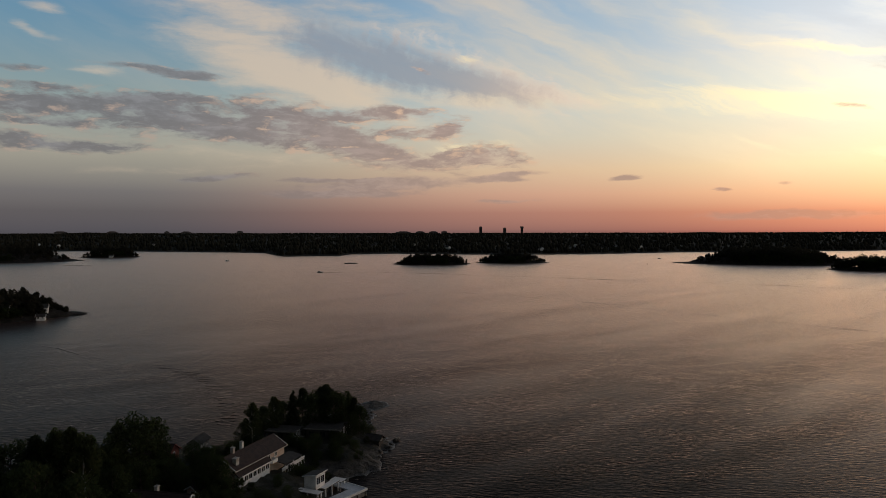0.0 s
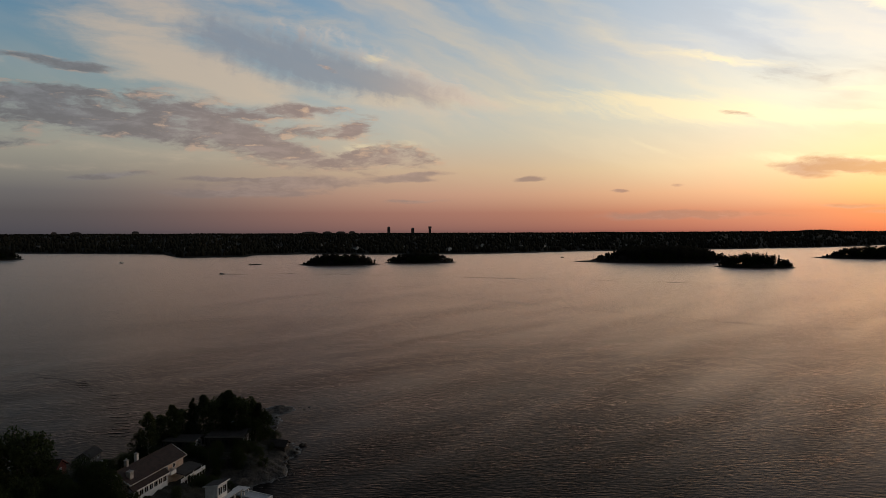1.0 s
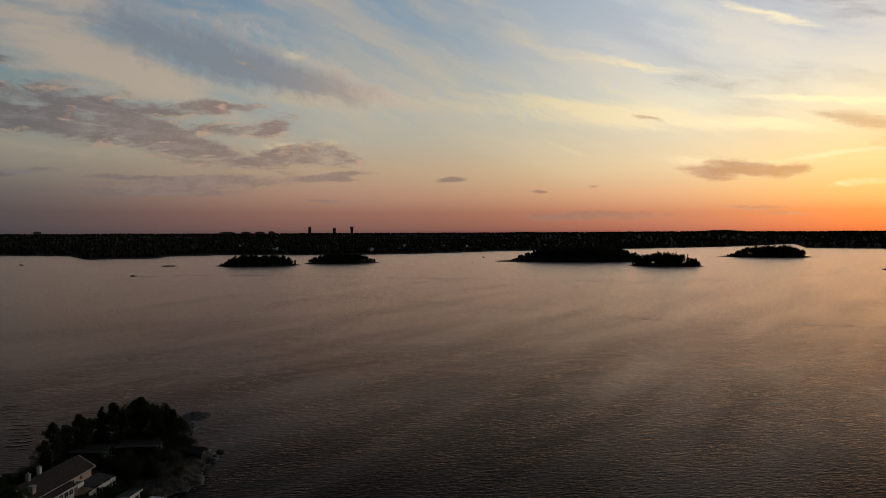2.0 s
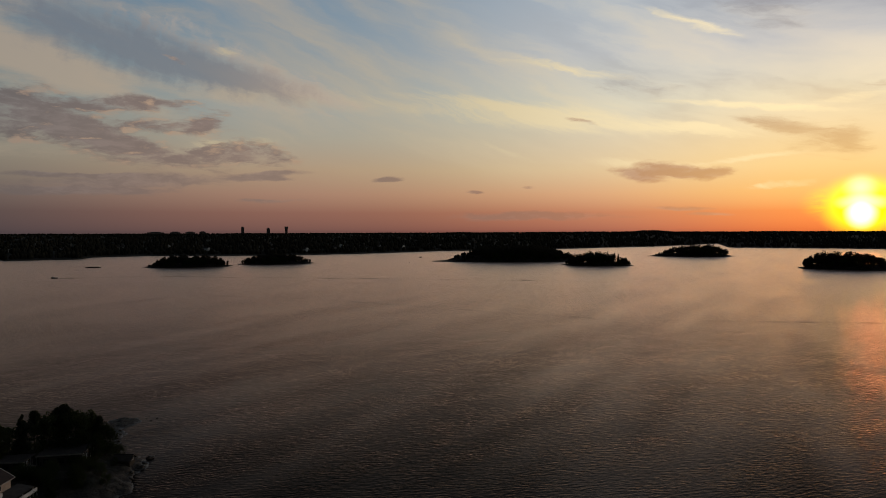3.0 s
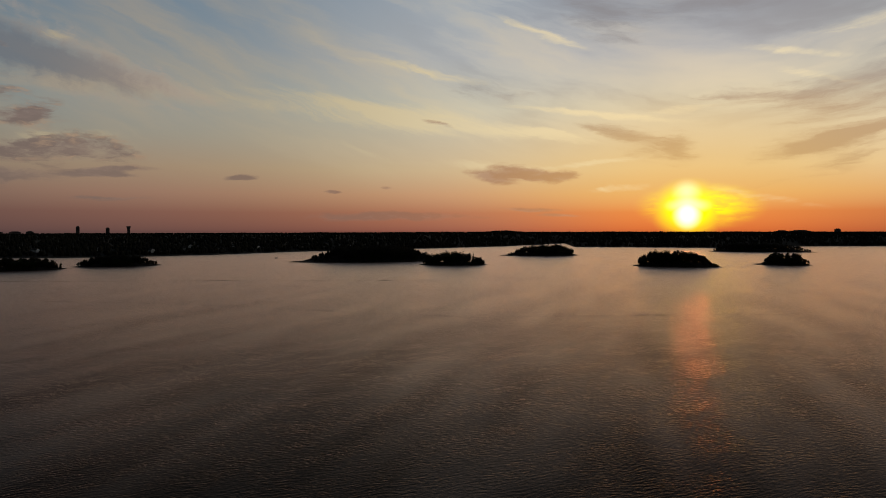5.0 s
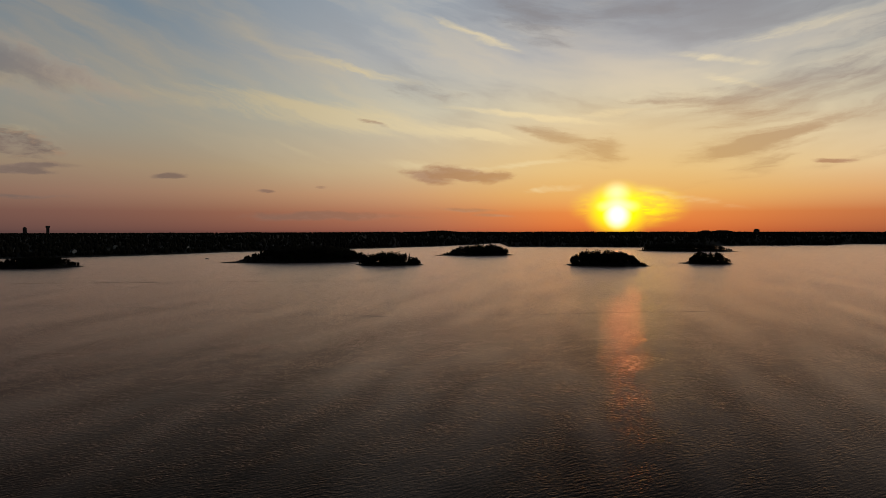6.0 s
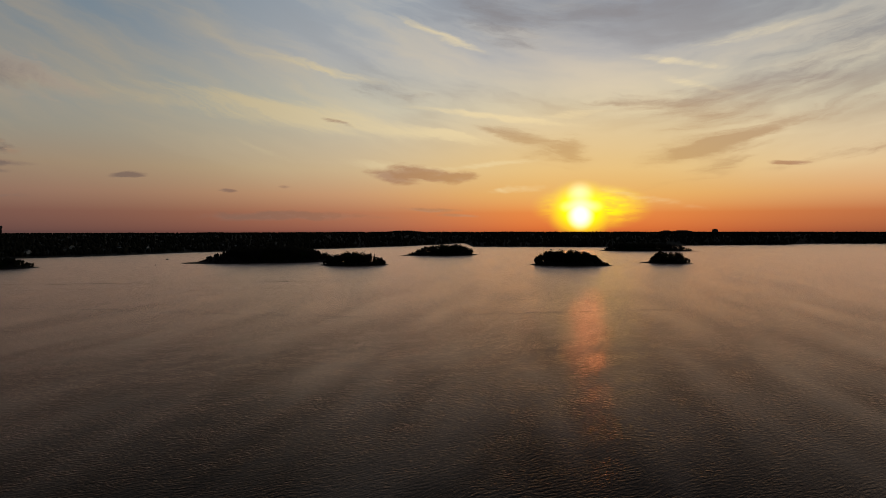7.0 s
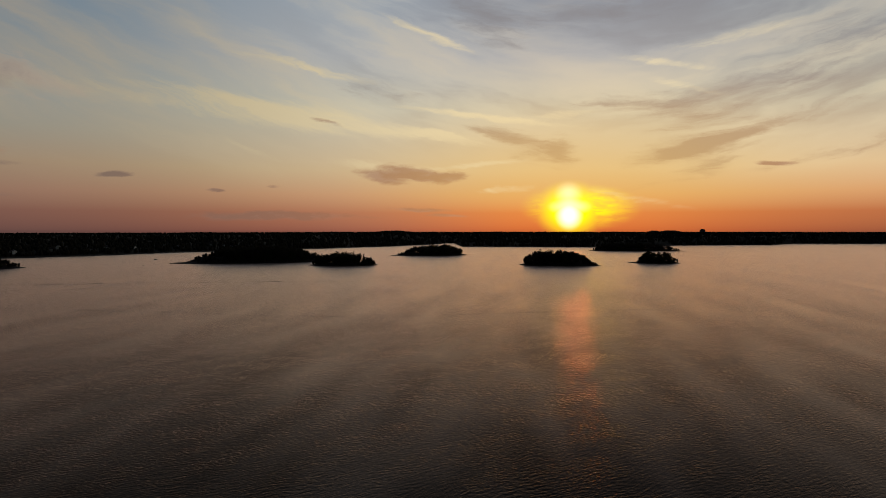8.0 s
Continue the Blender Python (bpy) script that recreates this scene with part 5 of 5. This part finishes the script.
def sail_boat(m, long, label):
    b = thing("sail_boat", m, label, "boat")
    bm = bmesh.new()
    rows = []
    for k in range(9):
        f = k / 8
        w = 0.155 * long * math.sin(3.1416 * min(0.999, 0.16 + 0.84 * f)) ** 0.7 + 0.01
        y = long * (f - 0.5)
        rows.append([bm.verts.new(p) for p in ((-w, y, 0.11 * long), (-w * 0.7, y, 0), (0, y, -0.04 * long), (w * 0.7, y, 0), (w, y, 0.11 * long))])
    for r, s in zip(rows, rows[1:]):
        for i in range(4):
            bm.faces.new((r[i], r[i + 1], s[i + 1], s[i]))
        bm.faces.new((r[4], r[0], s[0], s[4]))
    bm.faces.new(rows[0])
    bm.faces.new(rows[-1])
    part("hull", bm, HULL, b)
    part("coachroof", box(-0.08 * long, 0.08 * long, -0.15 * long, 0.2 * long, 0.111 * long, 0.16 * long, bevel=0.01 * long), HULL, b)
    part("mast", tube((0, 0.1 * long, 0.1 * long), (0, 0.1 * long, 1.35 * long), 0.011 * long, 0.008 * long, 7), METAL, b)
    part("boom", tube((0, 0.1 * long, 0.24 * long), (0, -0.33 * long, 0.25 * long), 0.007 * long, 0.007 * long, 6), METAL, b)
    part("furled_sail", tube((0, 0.09 * long, 0.265 * long), (0, -0.31 * long, 0.275 * long), 0.02 * long, 0.015 * long, 8), SAILCLOTH, b)
    bm = tube((0, 0.1 * long, 1.33 * long), (0, 0.5 * long, 0.12 * long), 0.002 * long, 0.002 * long, 4)
    tube((0, 0.1 * long, 1.33 * long), (0, -0.49 * long, 0.12 * long), 0.002 * long, 0.002 * long, 4, bm)
    part("stay", bm, METAL, b)
    return b


def buoy(x, y, size=1.0):
    b = thing("buoy", pose(x, y, 0), "dark spar buoy floating upright in the sound", "buoy")
    part("float", tube((0, 0, -0.4 * size), (0, 0, 0.5 * size), 0.7 * size, 0.6 * size, 12), HULL_DARK, b)
    part("spar", tube((0, 0, 0.5 * size), (0, 0, 2.8 * size), 0.22 * size, 0.14 * size, 8), HULL_DARK, b)


motor_boat(pose(*polar(-9.95, 1098), 0.1, 0, 0, 96), 8.0, "small pale motor boat under way in the sound", HULL_DARK)
motor_boat(pose(*polar(-17.2, 1560), 0.1, 0, 0, 60), 10.0, "pale motor boat lying in the far sound")
motor_boat(pose(*polar(-18.5, 213), 0.1, 0, 0, 30), 4.6, "small open boat moored beside the boathouse", HULL)
motor_boat(pose(*polar(17.6, 1700), 0.1, 0, 0, 100), 8.0, "low dark boat lying in the sound", HULL_DARK)
for a, d in ((20.55, 1500), (20.15, 1520)):
    sail_boat(pose(*polar(a, d), 0.1, 0, 0, random.uniform(60, 110)), 11.0, "white sailing boat at anchor with bare mast")
buoy(*polar(16.7, 1395), 1.2)


def wake(points, wide, high, label, crests=2):
    """Long low wave crests left behind by a boat, along a polyline in azimuth and distance."""
    line = []
    for (a0, d0), (a1, d1) in zip(points, points[1:]):
        n = max(2, int(math.hypot(polar(a1, d1)[0] - polar(a0, d0)[0], polar(a1, d1)[1] - polar(a0, d0)[1]) / 4))
        line += [polar(a0 + (a1 - a0) * k / n, d0 + (d1 - d0) * k / n) for k in range(n)]
    line.append(polar(*points[-1]))
    verts, faces = [], []
    shape = []
    for c in range(crests):
        o = c * wide * 1.25
        shape += [(o - wide / 2, -0.02), (o, high * 0.5), (o + wide * 0.3, high), (o + wide * 0.4, high * 0.55), (o + wide / 2, -0.02)]
    for i, (x, y) in enumerate(line):
        p, q = line[max(0, i - 1)], line[min(len(line) - 1, i + 1)]
        t = Vector((q[0] - p[0], q[1] - p[1], 0)).normalized()
        s = Vector((t.y, -t.x, 0))
        w = 0.6 * noise.noise((x * 0.05, y * 0.05, 3)) * wide
        f = max(0.1, 0.6 + 0.9 * noise.noise((x * 0.025, y * 0.025, 8)) + 0.8 * noise.noise((x * 0.13, y * 0.13, 5)))
        for o, z in shape:
            verts.append((x + s.x * (o + w), y + s.y * (o + w), z * f if z > 0 else z))
    n = len(shape)
    for i in range(len(line) - 1):
        for k in range(n - 1):
            if k % 5 == 4:
                continue
            a = i * n + k
            faces.append((a, a + 1, a + n + 1, a + n))
    tagged(mesh_object("water", verts, faces, WATER, smooth=True), label, "wake", kind="structure")


wake([(-9.6, 1095), (-4, 1090), (4, 1010), (12, 960), (22, 925), (33, 900)], 6.5, 0.18, "long low wake behind a motor boat", 2)
wake([(1.0, 735), (8, 680), (16, 610), (24, 555), (34, 520), (45, 545), (58, 600)], 3.8, 0.12, "old wake spreading across the sound", 2)
# a curved train of short ripples behind a small boat
TRAIL = [(-22.4, 360), (-20.3, 336), (-18.6, 312), (-17.5, 282), (-17.15, 258), (-17.6, 237)]
for k in range(26):
    u = k / 26 * (len(TRAIL) - 1)
    i = int(u)
    a = TRAIL[i][0] + (TRAIL[i + 1][0] - TRAIL[i][0]) * (u - i) + random.uniform(-0.1, 0.1)
    d = TRAIL[i][1] + (TRAIL[i + 1][1] - TRAIL[i][1]) * (u - i)
    w = random.uniform(0.45, 0.8)
    wake([(a - w, d + 1.6), (a - w * 0.3, d + 0.4), (a + w * 0.4, d - 0.3), (a + w, d - 0.2)], 1.5, 0.17, "short curved ripple left by a small boat", 1)
wake([(-28.7, 1482), (-27.8, 1476), (-26.8, 1470)], 5.0, 0.5, "dark low wake far out in the sound", 1)
wake([(-30.2, 452), (-29.0, 436), (-27.7, 409)], 2.2, 0.16, "short wake close to the shore", 1)


# ---- far buildings ----
def far_house(a, d, size, label, mat):
    x, y = polar(a, d)
    z = mainland_height(a, d)
    h = thing("house", pose(x, y, z, 0, 0, random.uniform(0, 180)), label, "house", "houses on the far shore")
    w, l, e = size * 0.4, size * 0.65, size * 0.45
    part("wall", prism([(-w, -2), (w, -2), (w, e), (0, e + w * 0.7), (-w, e)], -l, l), mat, h)
    for s in (1, -1):
        part("roof", slope_roof(s * (w + 0.5), e - 0.35, 0, e + w * 0.7, -l - 0.4, l + 0.4, 0.35), FELT, h)
    part("chimney", box(0.3, 1.2, -0.5, 0.4, e + w * 0.4, e + w * 0.7 + 1.4), BRICK, h)
    for i in (-1, 1):
        part("window", box(w + 0.01, w + 0.08, i * l * 0.5 - 0.8, i * l * 0.5 + 0.8, e * 0.35, e * 0.8), GLASS, h)
    return h


for k, a in enumerate([-31.4, -30.2, -29.0, -22.6, -17.0, -14.6, -12.7, -9.3, -2.2, -0.4, 0.6, 2.4, 4.6, 8.3, 9.0, 10.6, 11.1, 12.6, 13.3, 14.2, 16.1, 17.0, 17.6,
                       19.3, 21.6, 22.6, 23.4, -5.6]):
    d = shore_at(a) + 60 + 190 * ((k * 0.618) % 1)
    far_house(a, d, 9 + 6 * ((k * 0.37) % 1), "pale house among trees on the far shore" if k % 3 else "grey house among trees on the far shore", WHITE if k % 3 else BRICK)


def tower_block(a, d, wide, deep, base, top, label, crown=0.0, name="tower_block", rows=9):
    x, y = polar(a, d)
    t = thing(name, pose(x, y, 0, 0, 0, -a), label, "building", "buildings on the skyline")
    wall = part("wall", box(-wide / 2, wide / 2, -deep / 2, deep / 2, base, top), TOWER, t)
    if crown:
        part("head", box(-wide / 2 - crown, wide / 2 + crown, -deep / 2 - crown, deep / 2 + crown, top - 11, top + 2), TOWER, t)
    else:
        part("roof", box(-wide * 0.3, wide * 0.3, -deep * 0.3, deep * 0.3, top + 0.01, top + 4), TOWER, t)
    for k in range(rows):
        z = base + (top - base) * (k + 0.5) / rows
        part("window_band", box(-wide * 0.42, wide * 0.42, -deep / 2 - 0.15, -deep / 2 - 0.01, z - 0.8, z + 0.8), GLASS, wall)


tower_block(6.72, 4700, 17, 17, 30, 94, "slim dark high tower on the skyline with a wider head", 3.0)
tower_block(5.3, 4700, 21, 20, 30, 84, "dark tower block on the far skyline")
tower_block(3.32, 4700, 20, 20, 30, 92, "dark tower block with a stepped top on the far skyline")
for a, w, top in ((-16.2, 40, 63), (-3.1, 100, 59), (-1.7, 60, 60), (-0.6, 60, 60), (0.3, 40, 62), (-21.6, 30, 60), (-20.2, 60, 59), (-28.8, 70, 60), (-25.4, 60, 60),
                  (58.6, 120, 67), (57.4, 70, 66), (61.0, 34, 76)):
    tower_block(a, 4720, w, 16, 30, top, "long low apartment block on the far ridge", name="apartment_block", rows=4)

# houses on the near islet
for a, d, size, mat, words in ((-30.0, 596, 7.5, WHITE, "white house near the water of the islet"), (-30.1, 580, 5.5, WHITE, "small pale boathouse at the islet's edge"),
                               (-32.4, 585, 8, BRICK, "grey house half hidden in trees on the islet")):
    x, y = polar(a, d)
    q = near_islet.inverted() @ Vector((x, y, 0))
    plain_house("house", pose(x, y, max(0.6, near_top(q.x, q.y)), 0, 0, -a + 80), size * 0.8, size, size * 0.45, size * 0.75, mat, FELT, words, 2, stack=False)
plain_house("house", pose(*polar(-25.5, 1872), 2.0, 0, 0, 100), 6.5, 9.0, 3.2, 5.6, WHITE, FELT, "white house standing by the trees of a far island", 2, stack=False)
